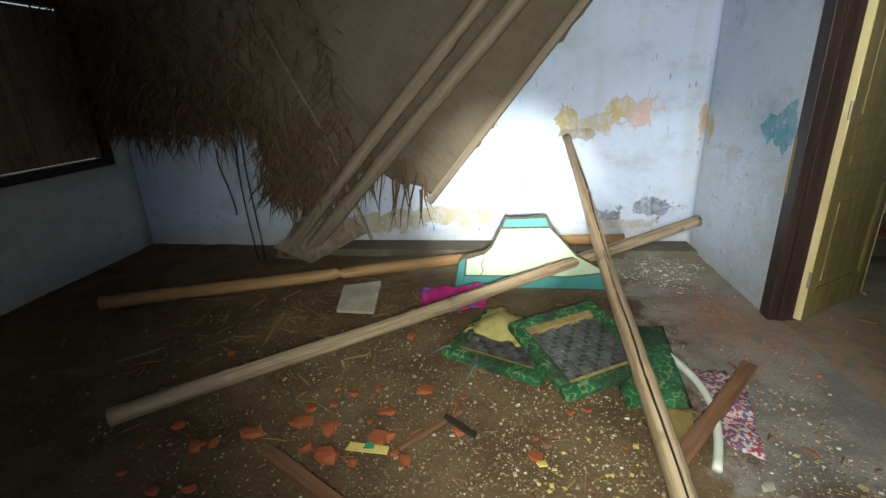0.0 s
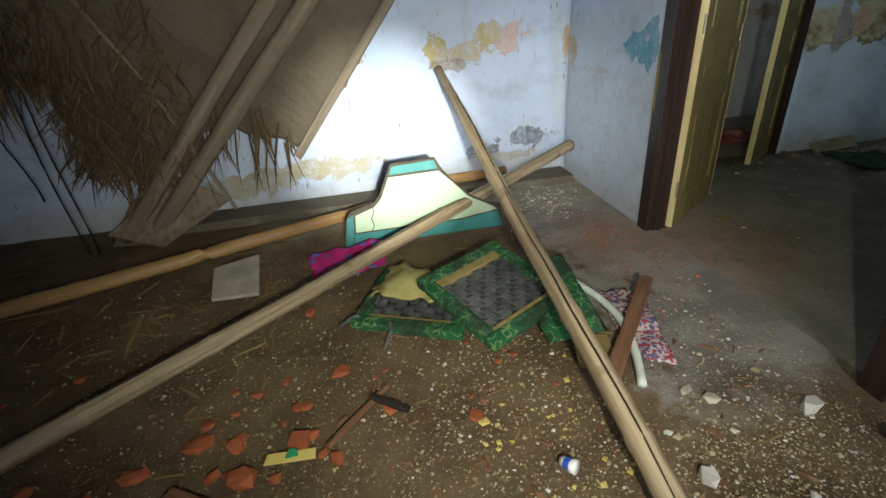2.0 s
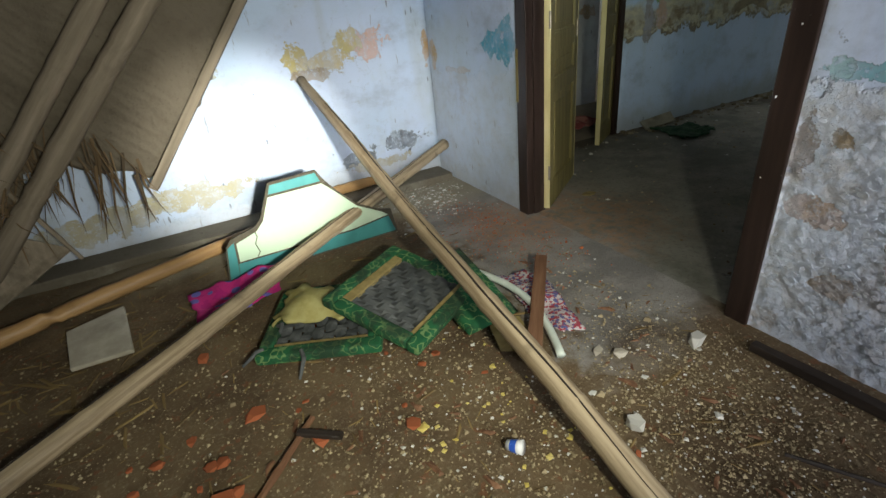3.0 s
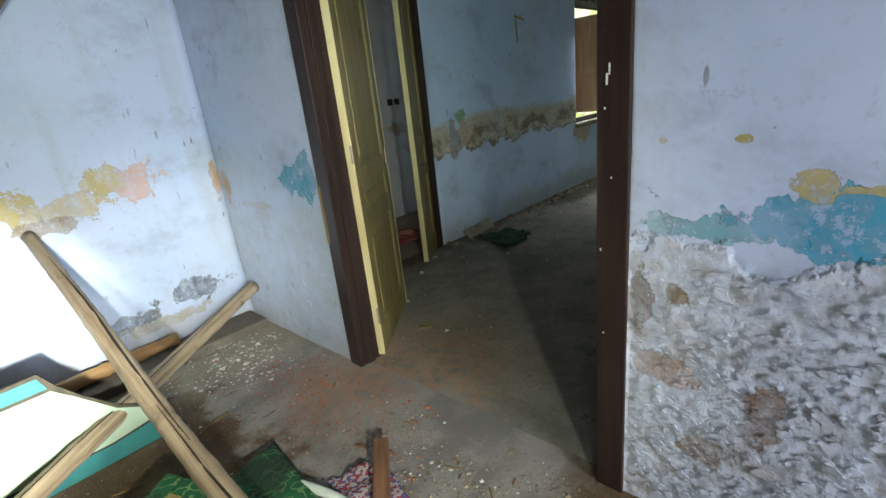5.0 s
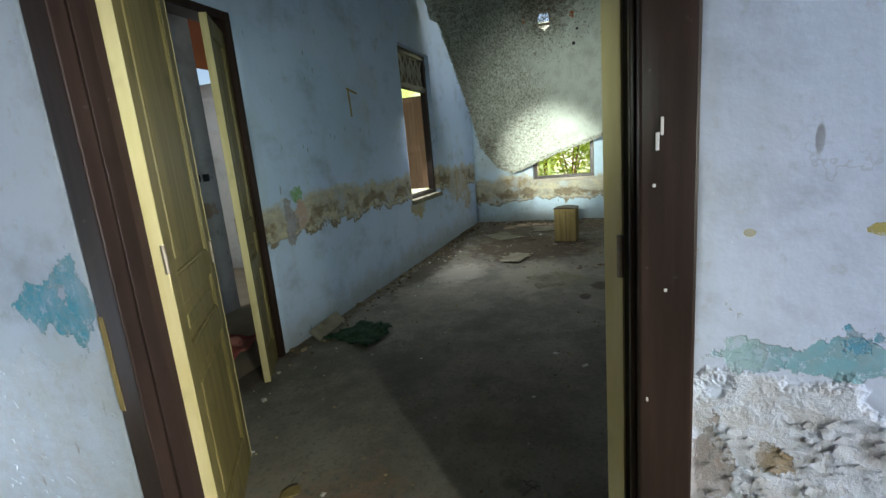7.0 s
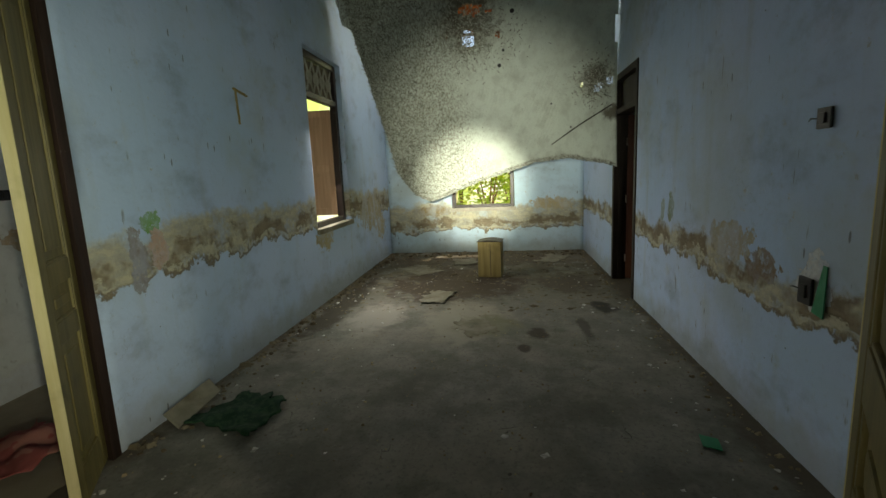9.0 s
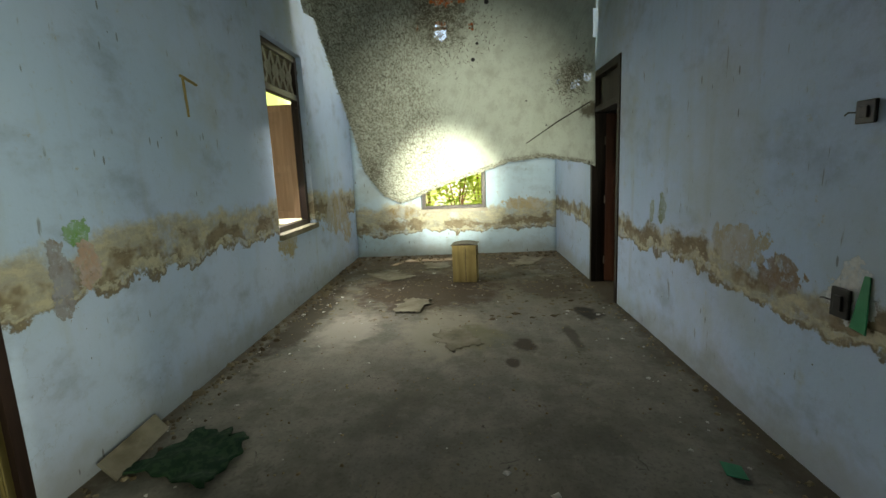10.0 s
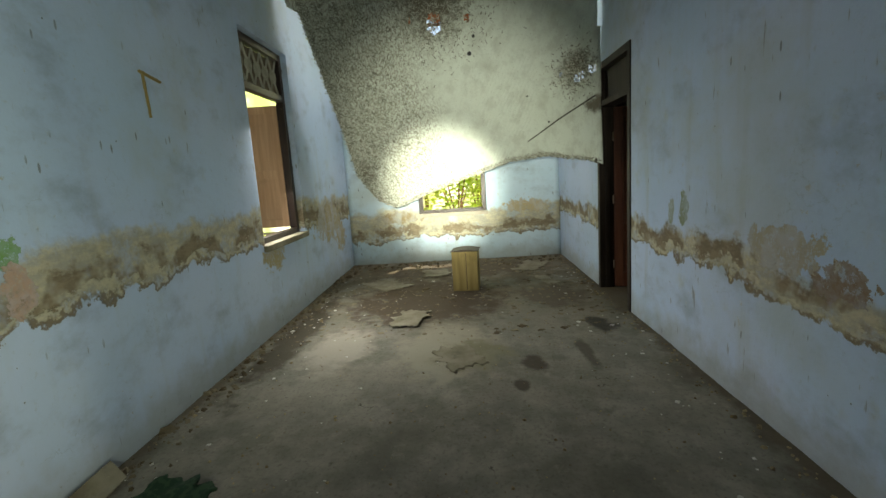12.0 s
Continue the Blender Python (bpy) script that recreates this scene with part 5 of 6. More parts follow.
batten("skirting_plank", (1.32, 1.43, 0.02), (1.38, 0.1, 0.02), 0.04, 0.035, "black rotten plank along the wall foot", M_BLACKWOOD)
batten("charred_stick", (0.95, 1.1, 0.012), (1.1, 0.85, 0.014), 0.012, 0.012, "thin black stick on the soil", M_BLACKWOOD)


def lump(name, at, size, material, label, category, seed, squash=0.5):
    """An irregular broken piece."""
    bm = bmesh.new()
    bmesh.ops.create_icosphere(bm, subdivisions=1, radius=1)
    for v in bm.verts:
        d = Vector((round(v.co.x * 1.6) / 1.6, round(v.co.y * 1.6) / 1.6, round(v.co.z * 1.4) / 1.4)).lerp(v.co, 0.35)
        v.co = d * (1 + 0.6 * noise.noise(v.co * 1.3 + Vector((seed, seed * 2, 0))))
        v.co = Vector((v.co.x * size, v.co.y * size * 0.75, v.co.z * size * squash))
    ob = finish(name, bm, material)
    ob.matrix_world = pose(at[0], at[1], at[2] + size * squash * 0.6, 0, 0, seed * 77)
    return tagged(ob, label, category)


lump("plaster_chunk", (0.68, 1.41, 0), 0.04, M_WHITECHIP, "angular white chunk of plaster", "rubble", 1.3, 0.6)
lump("plaster_chunk", (1.19, 1.57, 0), 0.04, M_WHITECHIP, "angular white chunk of plaster", "rubble", 2.3, 0.7)
lump("plaster_chunk", (0.9, 1.68, 0), 0.035, M_SLAB, "grey chunk of plaster", "rubble", 4.1)
lump("plaster_chunk", (0.84, 1.74, 0), 0.03, M_SLAB, "grey chunk of plaster", "rubble", 5.1)


def cup():
    th = empty("plastic_cup", pose(0.28, 1.56, 0.02, 78, 0, 35) @ Matrix.Scale(0.72, 4))
    bm = tube([(0, 0, 0.0), (0, 0, 0.02), (0, 0, 0.05), (0, 0, 0.075)], [0.022, 0.025, 0.029, 0.033], 16)
    shell = part("cup_wall", bm, M_PLASTIC, th, "", True)
    part("blue_label", tube([(0, 0, 0.02), (0, 0, 0.05)], [0.0262, 0.0302], 16), M_BLUEPLASTIC, shell, "blue print")
    tagged(th, "crushed clear plastic cup with a blue print", "cup")


cup()
plank("wrapper", [(-0.67, 1.77, 0.016), (-0.5, 1.76, 0.016), (-0.5, 1.8, 0.02), (-0.66, 1.81, 0.02)], 0.003, M_YELLOWPAPER, "yellow snack wrapper on the soil", "litter")
plank("wrapper", [(-0.6, 1.775, 0.024), (-0.555, 1.775, 0.026), (-0.56, 1.805, 0.03), (-0.59, 1.81, 0.028)], 0.003, M_GREENPLASTIC, "green snack wrapper on the soil", "litter")


# ---- the east room ----
def hanging_sheet():
    """Whitewashed matting ceiling, torn loose and hanging down across the end of the room."""
    yl = [0.68, 0.75, 1.1, 1.53, 1.83, 2.3, 2.71, 2.95, 3.08, 3.3, 3.5, 3.78]
    zl = [1.38, 1.42, 1.52, 1.48, 1.39, 1.25, 1.1, 1.0, 0.97, 1.1, 1.42, 3.2]
    top, ny, nz = ZC + 0.45, 110, 90
    holes = [(2.36, 2.96, 0.075, 0.1), (2.33, 3.24, 0.13, 0.06), (0.84, 2.31, 0.05, 0.05), (0.74, 2.36, 0.035, 0.035), (0.69, 2.9, 0.02, 0.16), (2.62, 3.0, 0.03, 0.03),
             (1.0, 2.37, 0.02, 0.03), (2.0, 2.98, 0.03, 0.04), (2.1, 3.22, 0.04, 0.025)]

    def place(y, z):
        w = min(1.0, max(0.0, (y - 0.7) / 0.55)) ** 0.6
        flat = 7.2 - 0.54 * (z - 2.955)
        x = 7.0 * (1 - w) + flat * w
        ruck = 0.014 * min(1.0, max(0.0, (y - 2.3) / 0.6))
        return Vector((x + 0.05 * fbm(y * 1.1, z * 1.1, 2) + 0.012 * fbm(y * 7, z * 7, 5) + ruck * fbm(y * 22, z * 22, 1, 4), y, z))

    verts, faces, index = [], [], {}
    for i in range(ny + 1):
        y = 0.68 + 3.12 * i / ny
        lo = float(np.interp(y, yl, zl)) + 0.025 * fbm(y * 14, 1, 0)
        for j in range(nz + 1):
            z = lo + (top - lo) * j / nz
            ye = y + (0.03 * fbm(z * 9, 3, 0) + 0.1 * (z - 2.2) / 1.3 if i == ny else 0)
            index[i, j] = len(verts)
            verts.append(place(max(0.665, ye), z))
    for i in range(ny):
        for j in range(nz):
            c = (verts[index[i, j]] + verts[index[i + 1, j + 1]]) / 2
            r = 0.5 * fbm(c.y * 16, c.z * 16, 8)
            if any(((c.y - a) / p) ** 2 + ((c.z - b) / q) ** 2 < 1 + r for a, b, p, q in holes):
                continue
            faces.append((index[i, j], index[i, j + 1], index[i + 1, j + 1], index[i + 1, j]))
    th = raw_mesh("fallen_ceiling", verts, faces, M_SHEET, smooth=True)
    mod = th.modifiers.new("thickness", "SOLIDIFY")
    mod.thickness = 0.012
    rng = random.Random(9)
    v, f = [], []
    for _ in range(15000):
        edge = rng.random()
        if edge < 0.16:
            y = rng.uniform(0.7, 3.75)
            z = float(np.interp(y, yl, zl)) + rng.uniform(-0.015, 0.03)
        elif edge < 0.3:
            z = rng.uniform(1.2, 3.5)
            y = float(np.interp(z, [1.0, 1.42, 2.04, 2.58, 3.25, 3.6], [3.3, 3.5, 3.56, 3.65, 3.76, 3.8])) + rng.uniform(-0.05, 0.02)
        elif edge < 0.42:
            y, z = rng.gauss(2.4, 0.28), rng.gauss(3.05, 0.2)
        elif edge < 0.48:
            y, z = rng.gauss(0.88, 0.1), rng.gauss(2.38, 0.12)
        else:
            z = rng.uniform(1.0, 3.4)
            y = 3.55 - abs(rng.gauss(0, 0.42)) + 0.14 * (z - 2)
        if z < float(np.interp(y, yl, zl)) - 0.02 or not 0.7 < y < 3.8 or z > 3.7:
            continue
        p = place(y, z) - Vector((0.012, 0, 0))
        a = rng.uniform(0, math.pi)
        ln, wd = rng.uniform(0.012, 0.045), rng.uniform(0.0025, 0.006)
        d = Vector((rng.uniform(-0.6, 0.0), math.cos(a), math.sin(a))) * ln
        s = Vector((0, -math.sin(a), math.cos(a))) * wd
        n = len(v)
        v.extend([p - s, p + s, p + d + s * 0.4, p + d - s * 0.4])
        f.append((n, n + 1, n + 2, n + 3))
    tagged(raw_mesh("loose_fibres", v, f, M_FIBRE, th), "frayed whitewashed splints", kind="stuff")
    for y, z, r in ((2.0, 2.66, 0.024), (1.95, 2.82, 0.018), (1.84, 3.2, 0.026), (1.35, 2.2, 0.012), (2.3, 2.75, 0.01), (1.1, 1.9, 0.012)):
        c = place(y, z) - Vector((0.012, 0, 0))
        part("knot_hole", tube([c, c - Vector((0.006, 0, 0.003))], [r, r * 0.8], 10), M_BLACK, th, "black knot hole")
    a, b = place(1.32, 1.7) - Vector((0.03, 0, 0)), place(0.72, 2.08) - Vector((0.03, 0, 0))
    part("dangling_splint", tube([a, (a + b) / 2 + Vector((0, 0, 0.015)), b], [0.006, 0.008, 0.007], 6), M_BLACKWOOD, th, "dark dangling splint")
    tagged(th, "torn whitewashed matting ceiling hanging down with frayed holes", "fallen ceiling")


hanging_sheet()


def roof_over_end():
    th = empty("tiled_roof", pose(0, 0, 0))
    for i in range(9):
        x = 6.9 + i * 0.42
        z = 4.6 - 0.28 * i * 0.42
        part("roof_lath", box((x - 0.025, 0.2, z - 0.06), (x + 0.025, 4.6, z - 0.02), 0.003), M_SPLINT, th)
    for i in range(8):
        for j in range(15):
            if (i, j) in ((1, 6), (2, 7), (1, 7), (2, 2), (7, 7), (7, 8)):
                continue
            x0, y0 = 6.9 + i * 0.42, 0.1 + j * 0.3
            z0 = 4.6 - 0.28 * i * 0.42
            bm = bmesh.new()
            rows = []
            for a in range(2):
                row = []
                for b in range(7):
                    y = y0 + 0.3 * b / 6
                    row.append(bm.verts.new((x0 + a * 0.46, y, z0 - 0.28 * a * 0.46 + (0.02 if a == 0 else 0.035) + 0.03 * math.sin(b / 6 * 2 * math.pi))))
                rows.append(row)
            for b in range(6):
                bm.faces.new((rows[0][b], rows[1][b], rows[1][b + 1], rows[0][b + 1]))
            part("roof_tile", bm, M_TERRA, th, "", True)
    for y in (0.35, 1.5, 2.9, 4.4):
        part("rafter", batten_mesh((6.8, y, 4.55), (10.3, y, 3.57), 0.07, 0.1), M_SPLINT, th)
    tagged(th, "terracotta tiled roof with missing tiles over the room's end", "roof", kind="structure")


def batten_mesh(a, b, w, h):
    a, b = Vector(a), Vector(b)
    bm = box((-w / 2, -h / 2, 0), (w / 2, h / 2, (b - a).length), 0.004)
    bm.transform(Matrix.Translation(a) @ (b - a).to_track_quat("Z", "Y").to_matrix().to_4x4())
    return bm


roof_over_end()
# unseen slab, added to keep direct sun off the north shutter
tagged(finish("sun_block_slab", box((-4.4, -2.6, 4.75), (9.0, 5.0, 4.85), 0), M_TERRA), "unseen slab added over the house to block the sun", "roof", kind="structure")
slab("ceiling_room_3", 1.4, 7.1, 4.15, 7.6, 3.01, M_TERRA, "red tiled underside of the roof")


def stump():
    th = empty("drawer_box", pose(7.4, 2.17, 0.0, 0, 0, -7))
    part("front_board", box((-0.13, -0.15, 0), (-0.112, 0.15, 0.47), 0.006), M_STUMP, th)
    part("back_board", box((0.112, -0.15, 0), (0.13, 0.15, 0.47), 0.006), M_STUMP, th)
    for s in (-1, 1):
        part("side_board", box((-0.112, s * 0.14 - 0.009, 0), (0.112, s * 0.14 + 0.009, 0.47), 0.005), M_STUMP, th)
    bm = bmesh.new()
    prof = [(-0.165 + 0.33 * i / 12, 0.472 + 0.022 * math.sin(math.pi * i / 12)) for i in range(13)]
    rings = []
    for x in (-0.145, 0.145):
        rings.append([bm.verts.new((x, p[0], p[1])) for p in prof] + [bm.verts.new((x, p[0], 0.47)) for p in prof[::-1]])
    bm.faces.new(rings[0]), bm.faces.new(rings[1][::-1])
    m = len(rings[0])
    for i in range(m):
        bm.faces.new((rings[0][i], rings[0][(i + 1) % m], rings[1][(i + 1) % m], rings[1][i]))
    part("lid", bm, M_BLACKWOOD, th, "dark worn curved lid")
    part("seam", box((-0.133, -0.02, 0.02), (-0.1295, -0.014, 0.45), 0), M_BLACKWOOD, th, "dark joint")
    tagged(th, "small upright ochre wooden box with a curved lid", "box")


stump()
tagged(soft_grid("green_mat", [(3.42, 3.36, 0.004), (3.82, 3.34, 0.004), (3.95, 3.66, 0.004), (3.58, 3.84, 0.004)], M_MOSS, 0.06, 6.0, ragged=0.17, thick=0.012), "crumpled dark green cloth mat on the cement floor", "mat")
plank("broken_board", [(3.5, 3.84, 0.006), (3.95, 3.88, 0.006), (3.97, 3.965, 0.085), (3.55, 3.97, 0.06)], 0.018, M_SCRAP, "broken buff board propped at the wall foot")
for i, (x, y, w, d, turn) in enumerate(((5.3, 2.25, 0.42, 0.3, 20), (6.3, 2.75, 0.5, 0.3, -15), (7.75, 3.2, 0.6, 0.4, 40), (8.35, 2.6, 0.45, 0.35, 10), (8.5, 1.25, 0.7, 0.35, -25), (7.6, 1.2, 0.5, 0.16, 15))):
    c, s = math.cos(radians(turn)), math.sin(radians(turn))
    quad = [(x + c * u - s * v, y + s * u + c * v, 0.0) for u, v in ((-w / 2, -d / 2), (w / 2, -d / 2), (w / 2, d / 2), (-w / 2, d / 2))]
    tagged(soft_grid("floor_scrap", quad, M_SCRAP, 0.022 if i else 0.004, 20.0 + i, ragged=0.3, thick=0.002), "torn curling scrap of old floor covering on the cement", "scrap", "floor covering scraps")
plank("plastic_shard", [(3.47, 0.96, 0.006), (3.57, 0.94, 0.006), (3.6, 1.02, 0.012), (3.5, 1.04, 0.01)], 0.004, M_GREENPLASTIC, "small green plastic shard on the floor", "litter")


def wall_switch(name, x, y, z, label, w=0.085, h=0.085, sign=1):
    th = empty(name, pose(x, y, z))
    part("back_plate", box((-w / 2, 0 if sign > 0 else -0.014, -h / 2), (w / 2, 0.014 if sign > 0 else 0, h / 2), 0.004), M_BLACK, th)
    part("rocker", box((-w * 0.22, 0.0145 if sign > 0 else -0.024, -h * 0.25), (w * 0.22, 0.024 if sign > 0 else -0.0145, h * 0.25), 0.003), M_BLACK, th, "worn black insert")
    part("wire", tube([(w * 0.4, 0.008 * sign, 0), (w * 0.8, 0.02 * sign, 0.004), (w * 1.1, 0.012 * sign, -0.004)], [0.003] * 3, 6), M_BLACK, th)
    tagged(th, label, "switch")


wall_switch("light_switch", 3.43, YR + 0.004, 1.535, "small black light switch with a loose wire on the blue wall")
wall_switch("wall_socket", 3.46, YR + 0.004, 0.8, "black broken wall socket on the blue wall", 0.09, 0.12)
wall_switch("light_switch", 4.0, 5.296, 1.36, "small black light switch on the white wall", 0.07, 0.07, -1)
wall_switch("light_switch", 4.11, 5.296, 1.36, "small black light switch on the white wall", 0.07, 0.07, -1)
plank("plastic_strip", [(3.37, YR + 0.006, 0.93), (3.34, YR + 0.008, 0.93), (3.325, YR + 0.02, 0.71), (3.40, YR + 0.02, 0.72)], 0.006, M_GREENPLASTIC, "green plastic strip hooked on the wall by the socket", "strip")
batten("wall_bracket", (4.71, YL - 0.012, 2.08), (4.89, YL - 0.012, 2.05), 0.018, 0.016, "short yellow wooden peg fixed to the blue wall", M_STUMP)
batten("wall_bracket", (4.735, YL - 0.012, 2.07), (4.75, YL - 0.012, 1.82), 0.016, 0.012, "thin yellow wooden strip fixed to the blue wall", M_STUMP)
tagged(soft_grid("red_rag", [(2.75, 4.35, 0.01), (3.4, 4.3, 0.01), (3.5, 4.75, 0.01), (2.9, 4.8, 0.01)], M_REDRAG, 0.08, 8.0, ragged=0.15), "faded red rag on the floor behind the doorway", "cloth")
lump("plaster_chunk", (1.98, 3.0, 0), 0.06, M_STUMP, "flat buff scrap on the floor", "rubble", 6.3, 0.12)


# ---- foliage behind the far window ----
def shrub(name, x, y, height, count, seed, label):
    rng = random.Random(seed)
    th = empty(name, pose(x, y, -0.06))
    stems = []
    for i in range(6):
        a = rng.uniform(0, 6.28)
        r = rng.uniform(0.2, 0.7)
        pts = [(0, 0, 0), (r * 0.3 * math.cos(a), r * 0.3 * math.sin(a), height * 0.4), (r * math.cos(a), r * math.sin(a), height * rng.uniform(0.75, 1.0))]
        stems.append(pts)
        part("stem", tube(pts, [0.028, 0.018, 0.007], 7), M_SPLINT, th)
    v, f = [], []
    for _ in range(count):
        pts = rng.choice(stems)
        k = rng.uniform(0.15, 1.0)
        p = Vector(pts[1]).lerp(Vector(pts[2]), k) if k > 0.4 else Vector(pts[0]).lerp(Vector(pts[1]), k + 0.5)
        p = p + Vector((rng.gauss(0, 0.26), rng.gauss(0, 0.26), rng.gauss(0, 0.18)))
        p.z = max(0.08, p.z)
        a = rng.uniform(0, 6.28)
        d = Vector((math.cos(a), math.sin(a), rng.uniform(-0.8, 0.3))).normalized() * rng.uniform(0.1, 0.2)
        s = d.cross(Vector((0, 0, 1))).normalized() * d.length * 0.24
        u = Vector((0, 0, 0.012))
        n = len(v)
        v.extend([p, p + d * 0.35 + s + u, p + d * 0.75 + s * 0.7, p + d, p + d * 0.75 - s * 0.7, p + d * 0.35 - s + u, p + d * 0.5 - u])
        f.extend([(n, n + 1, n + 6), (n + 1, n + 2, n + 6), (n + 2, n + 3, n + 6), (n + 3, n + 4, n + 6), (n + 4, n + 5, n + 6), (n + 5, n, n + 6)])
    tagged(raw_mesh("leaves", v, f, M_FOLIAGE, th), "bright yellow-green leaves", kind="stuff")
    tagged(th, label, "shrub", "shrubs behind the house")


for i, (x, y, h) in enumerate(((11.2, 1.3, 2.3), (11.0, 2.3, 2.0), (11.3, 3.2, 2.4), (12.6, 1.8, 3.0), (12.8, 3.0, 3.2), (12.4, 0.4, 2.8))):
    shrub("shrub", x, y, h, 900, 40 + i, "sunlit yellow-green leafy shrub")
for i, (x, y, h) in enumerate(((8.2, 6.6, 2.6), (9.6, 6.0, 2.4))):
    shrub("shrub", x, y, h, 500, 60 + i, "leafy green shrub beside the house")


def backdrop():
    """Plane that glows: the bright haze behind the shrubs is put into its emission."""
    k = Tree("painted_haze_glow", 1.0)
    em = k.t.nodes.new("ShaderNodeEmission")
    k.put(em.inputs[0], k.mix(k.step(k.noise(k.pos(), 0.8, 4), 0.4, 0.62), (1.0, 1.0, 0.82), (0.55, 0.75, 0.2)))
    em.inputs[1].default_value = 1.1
    k.t.links.new(em.outputs[0], k.t.nodes["Material Output"].inputs[0])
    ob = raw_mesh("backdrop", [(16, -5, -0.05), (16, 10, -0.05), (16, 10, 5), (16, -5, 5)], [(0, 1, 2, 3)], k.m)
    tagged(ob, "glowing plane painted as bright hazy greenery in the distance", "backdrop", kind="structure")


backdrop()


# ---- litter on the floors ----
def scatter(name, count, where, size, material, seed, label, flat=0.5, long=1.0):
    """Thousands of small broken bits as one object."""
    rng = random.Random(seed)
    v, f = [], []
    for _ in range(count):
        x, y = where(rng)
        s = size * rng.lognormvariate(0, 0.45)
        a = rng.uniform(0, 6.28)
        n = len(v)
        for dx, dy, dz in ((-1, -0.6, 0), (0.9, -0.8, 0), (1.1, 0.5, 0), (-0.5, 0.9, 0), (-0.6, -0.4, 1), (0.7, -0.3, 0.8), (0.3, 0.6, 1.0)):
            px, py = dx * s * long + rng.uniform(-0.2, 0.2) * s, dy * s + rng.uniform(-0.2, 0.2) * s
            v.append((x + px * math.cos(a) - py * math.sin(a), y + px * math.sin(a) + py * math.cos(a), -0.004 + dz * s * flat * 2))
        f.extend([(n, n + 1, n + 5, n + 4), (n + 1, n + 2, n + 6, n + 5), (n + 2, n + 3, n + 4, n + 6), (n + 3, n, n + 4), (n + 4, n + 5, n + 6)])
    return tagged(raw_mesh(name, v, f, material), label, "litter", kind="stuff")


def inside(x, y):
    return XW + 0.1 < x < XD - 0.04 and YS + 0.1 < y < YB - 0.08


def around(cx, cy, sx, sy):
    def where(rng):
        for _ in range(50):
            x, y = rng.gauss(cx, sx), rng.gauss(cy, sy)
            if inside(x, y):
                return x, y
        return cx, cy
    return where


scatter("grit", 9000, around(0.3, 1.5, 0.75, 0.6), 0.0027, M_GRIT, 1, "pale grit and husks strewn on the soil")
scatter("grit", 5000, around(1.0, 1.2, 0.3, 0.35), 0.0024, M_GRIT, 2, "pale grit heaped by the wall")
scatter("grit", 4500, around(-0.8, 2.3, 0.9, 0.7), 0.0027, M_GRIT, 3, "grit on dark soil")
scatter("lime_chips", 1100, around(0.75, 1.45, 0.55, 0.6), 0.0036, M_WHITECHIP, 4, "white flakes of limewash on the floor", 0.2)
scatter("lime_chips", 420, around(1.08, 3.7, 0.2, 0.2), 0.005, M_WHITECHIP, 5, "white flakes of fallen plaster in the corner", 0.2)
scatter("lime_chips", 320, lambda r: (r.uniform(1.7, 8.5), r.choice((YR + 0.08 + abs(r.gauss(0, 0.25)), YL - 0.08 - abs(r.gauss(0, 0.25)))) if r.random() < 0.7 else r.uniform(0.8, 3.9)), 0.008, M_WHITECHIP, 6,
        "white flakes of limewash on the cement", 0.2)
scatter("dirt", 1600, lambda r: (r.uniform(1.6, 9.2), r.uniform(0.7, 3.95)), 0.004, M_GRIT, 7, "small grit on the cement")
scatter("dirt", 900, lambda r: (r.uniform(5.8, 9.2), r.uniform(0.7, 3.95)), 0.016, M_DARKFLAKE, 8, "dark rotten flakes at the damp end", 0.12)
scatter("wall_foot_rubble", 420, lambda r: (r.uniform(3.2, 9.2), YL - 0.03 - abs(r.gauss(0, 0.09))), 0.012, M_DARKFLAKE, 15, "crumbled plaster and dirt along the wall foot", 0.45)
scatter("wall_foot_rubble", 170, lambda r: (r.uniform(3.2, 9.2), YR + 0.03 + abs(r.gauss(0, 0.08))), 0.008, M_GRIT, 16, "pale crumbled plaster along the wall foot", 0.4)
scatter("wall_foot_rubble", 240, lambda r: (XF - 0.05 - abs(r.gauss(0, 0.3)), r.uniform(0.75, 3.9)), 0.017, M_DARKFLAKE, 17, "crumbled plaster and dirt under the end window", 0.4)
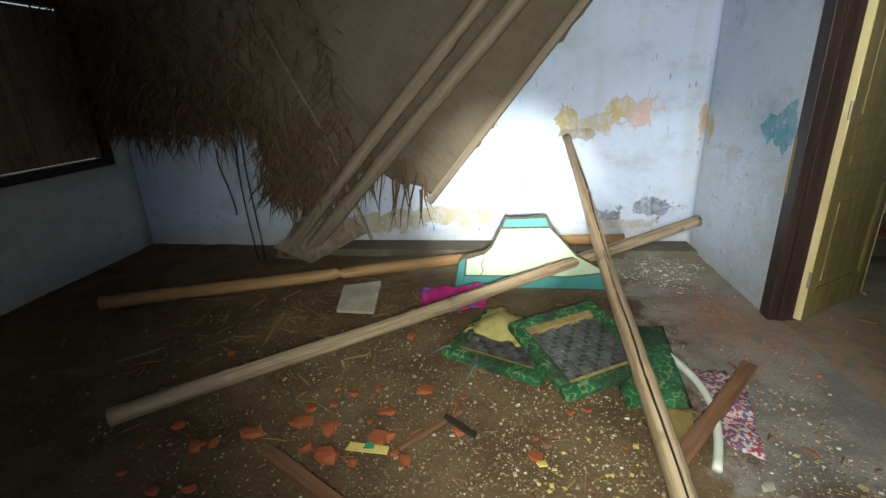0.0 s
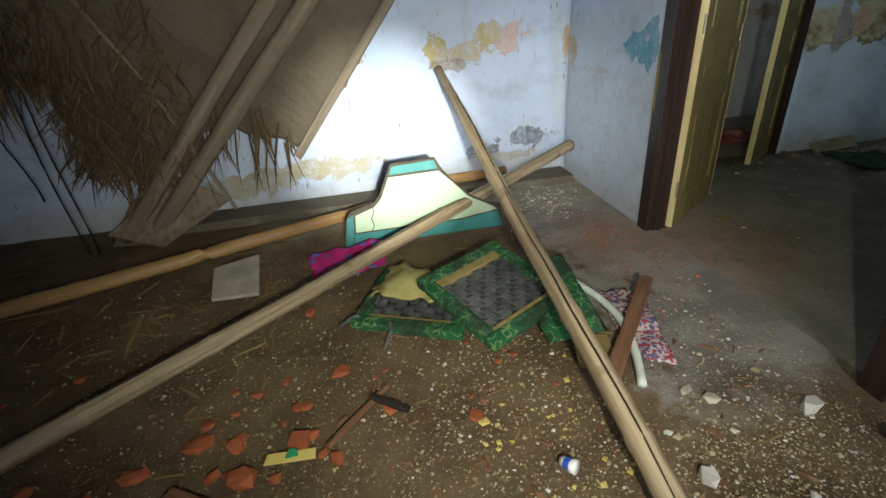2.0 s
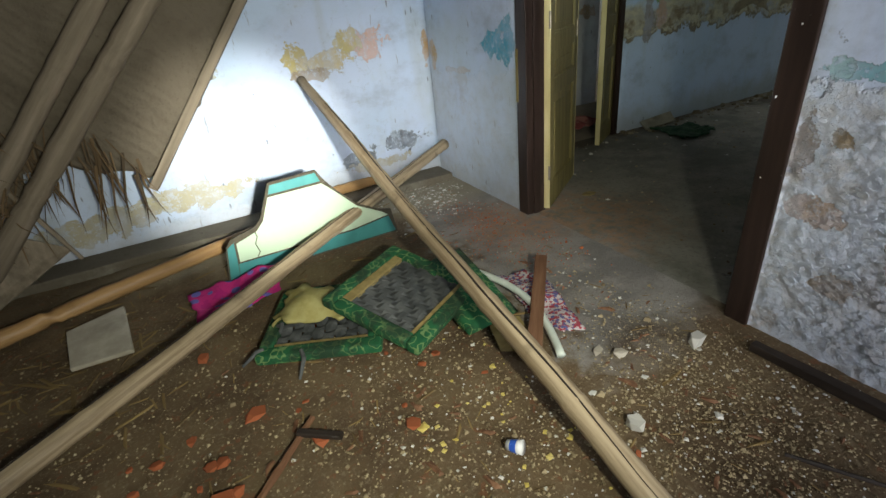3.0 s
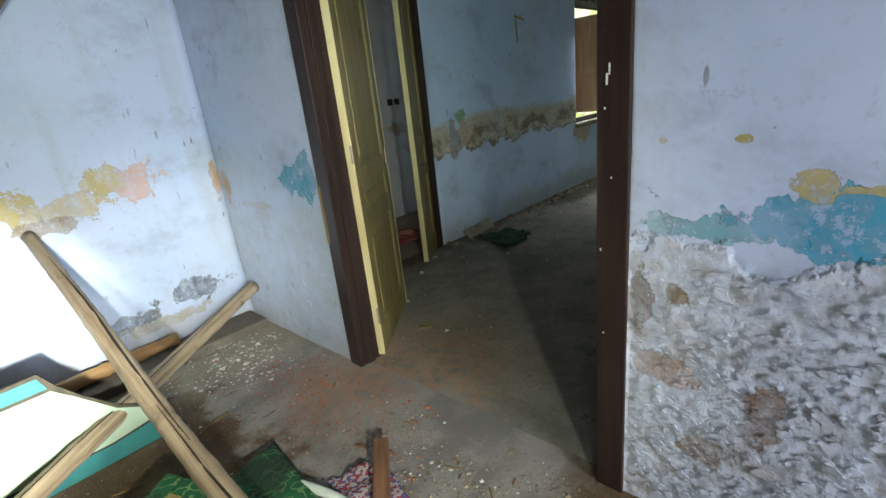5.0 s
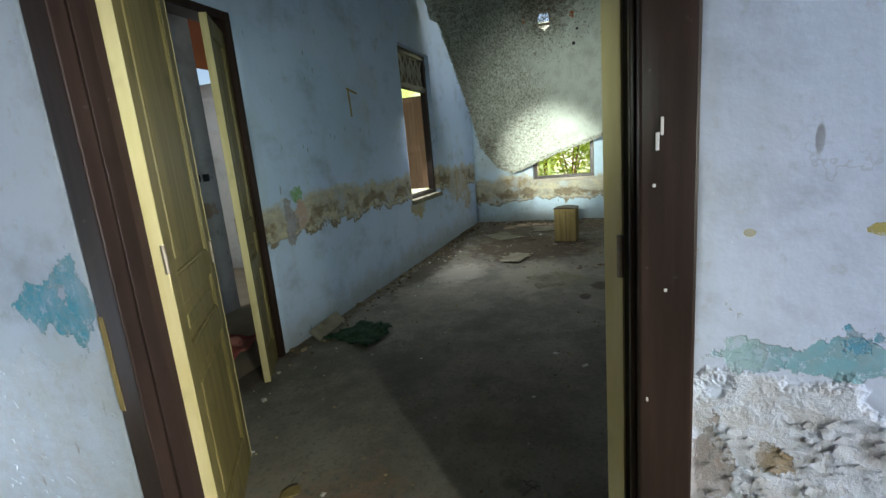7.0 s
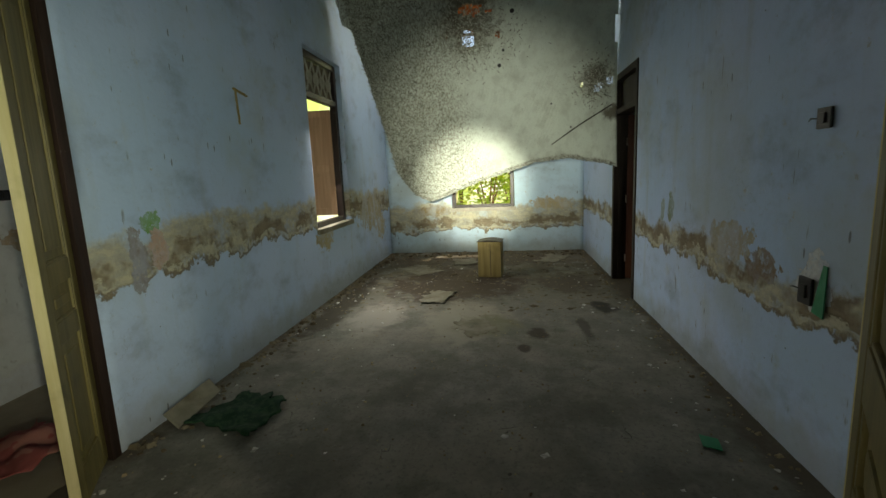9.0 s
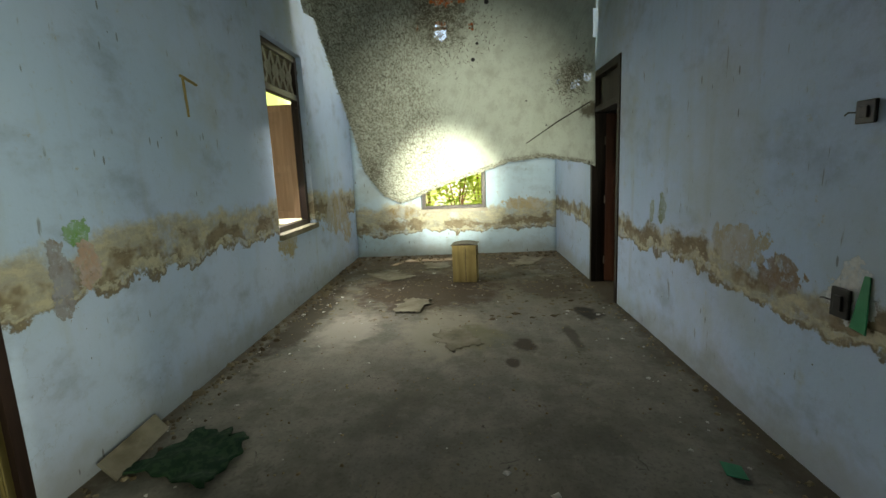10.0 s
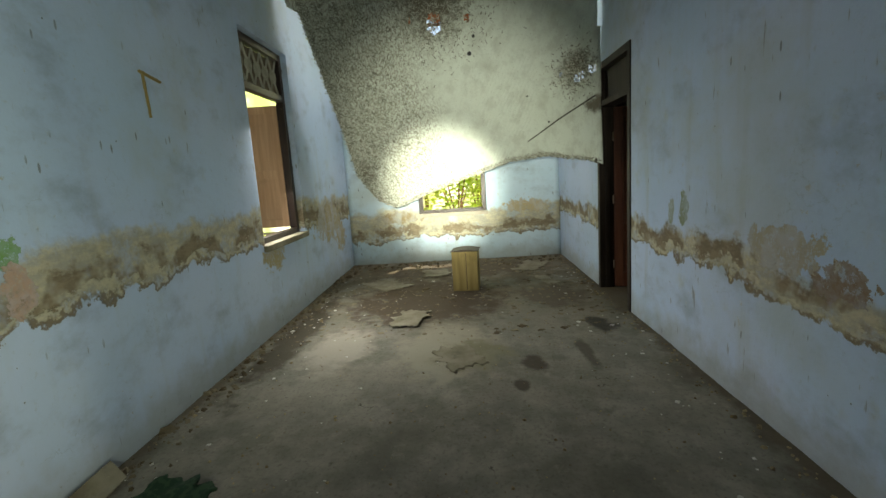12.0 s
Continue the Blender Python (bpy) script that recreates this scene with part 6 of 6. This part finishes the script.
scatter("brick_dust", 1500, around(1.2, 2.95, 0.2, 0.35), 0.0025, M_TERRA, 9, "red brick crumbs by the door frame")
scatter("straw", 420, around(-1.4, 2.9, 0.8, 0.5), 0.005, M_STRAW, 10, "dry stalks and straw on dark soil", 0.3, 9.0)
scatter("straw", 300, around(0.2, 2.2, 0.9, 0.8), 0.003, M_STRAW, 11, "dry stalks on the soil", 0.3, 8.0)

scatter("leaf_bits", 45, around(0.36, 1.72, 0.16, 0.2), 0.009, M_YELLOWPAPER, 12, "curled yellow dead leaves on the soil", 0.15)
scatter("wood_bits", 220, around(0.1, 1.5, 0.9, 0.6), 0.006, M_SPLINT, 13, "small brown wood splinters on the soil", 0.4, 3.0)
for i, (x0, z0, x1, z1) in enumerate(((-2.12, 1.3, -2.1, 0.03), (-2.05, 1.3, -2.04, 0.03), (-2.28, 0.95, -2.2, 0.42))):
    pts = [(x0 + (x1 - x0) * (f / 8) + 0.015 * math.sin(f + i), 3.75 + 0.01 * math.cos(f * 1.3 + i), z0 + (z1 - z0) * (f / 8)) for f in range(9)]
    tagged(finish("hanging_wire", tube(pts, [0.006] * 9, 6), M_BLACK, None, "", True), "thin black wire hanging out of the thatch", "wire", "hanging wires")

frag_meshes = []
for s in range(5):
    o = lump("tile_fragment", (0, 0, 0), 1.0, M_TERRA, "broken orange clay tile fragment on the soil", "rubble", 3.0 + s * 1.7, 0.32)
    frag_meshes.append(o)
rng = random.Random(21)
for i in range(75):
    src = frag_meshes[i % 5]
    x, y = around(-0.75, 1.75, 0.62, 0.5)(rng)
    s = 0.014 + abs(rng.gauss(0, 0.018))
    if i < 8:
        x, y, s = -1.3 + 0.13 * (i % 4) + 0.05 * i, 1.75 + 0.09 * (i % 3), 0.04 + 0.004 * i
    m = pose(x, y, s * 0.15 - 0.002, rng.uniform(-12, 12), rng.uniform(-12, 12), rng.uniform(0, 360))
    c = src if i < 5 else src.copy()
    if i >= 5:
        scene.collection.objects.link(c)
    c.matrix_world = m @ Matrix.Scale(s, 4)
    tagged(c, group="tile fragments")
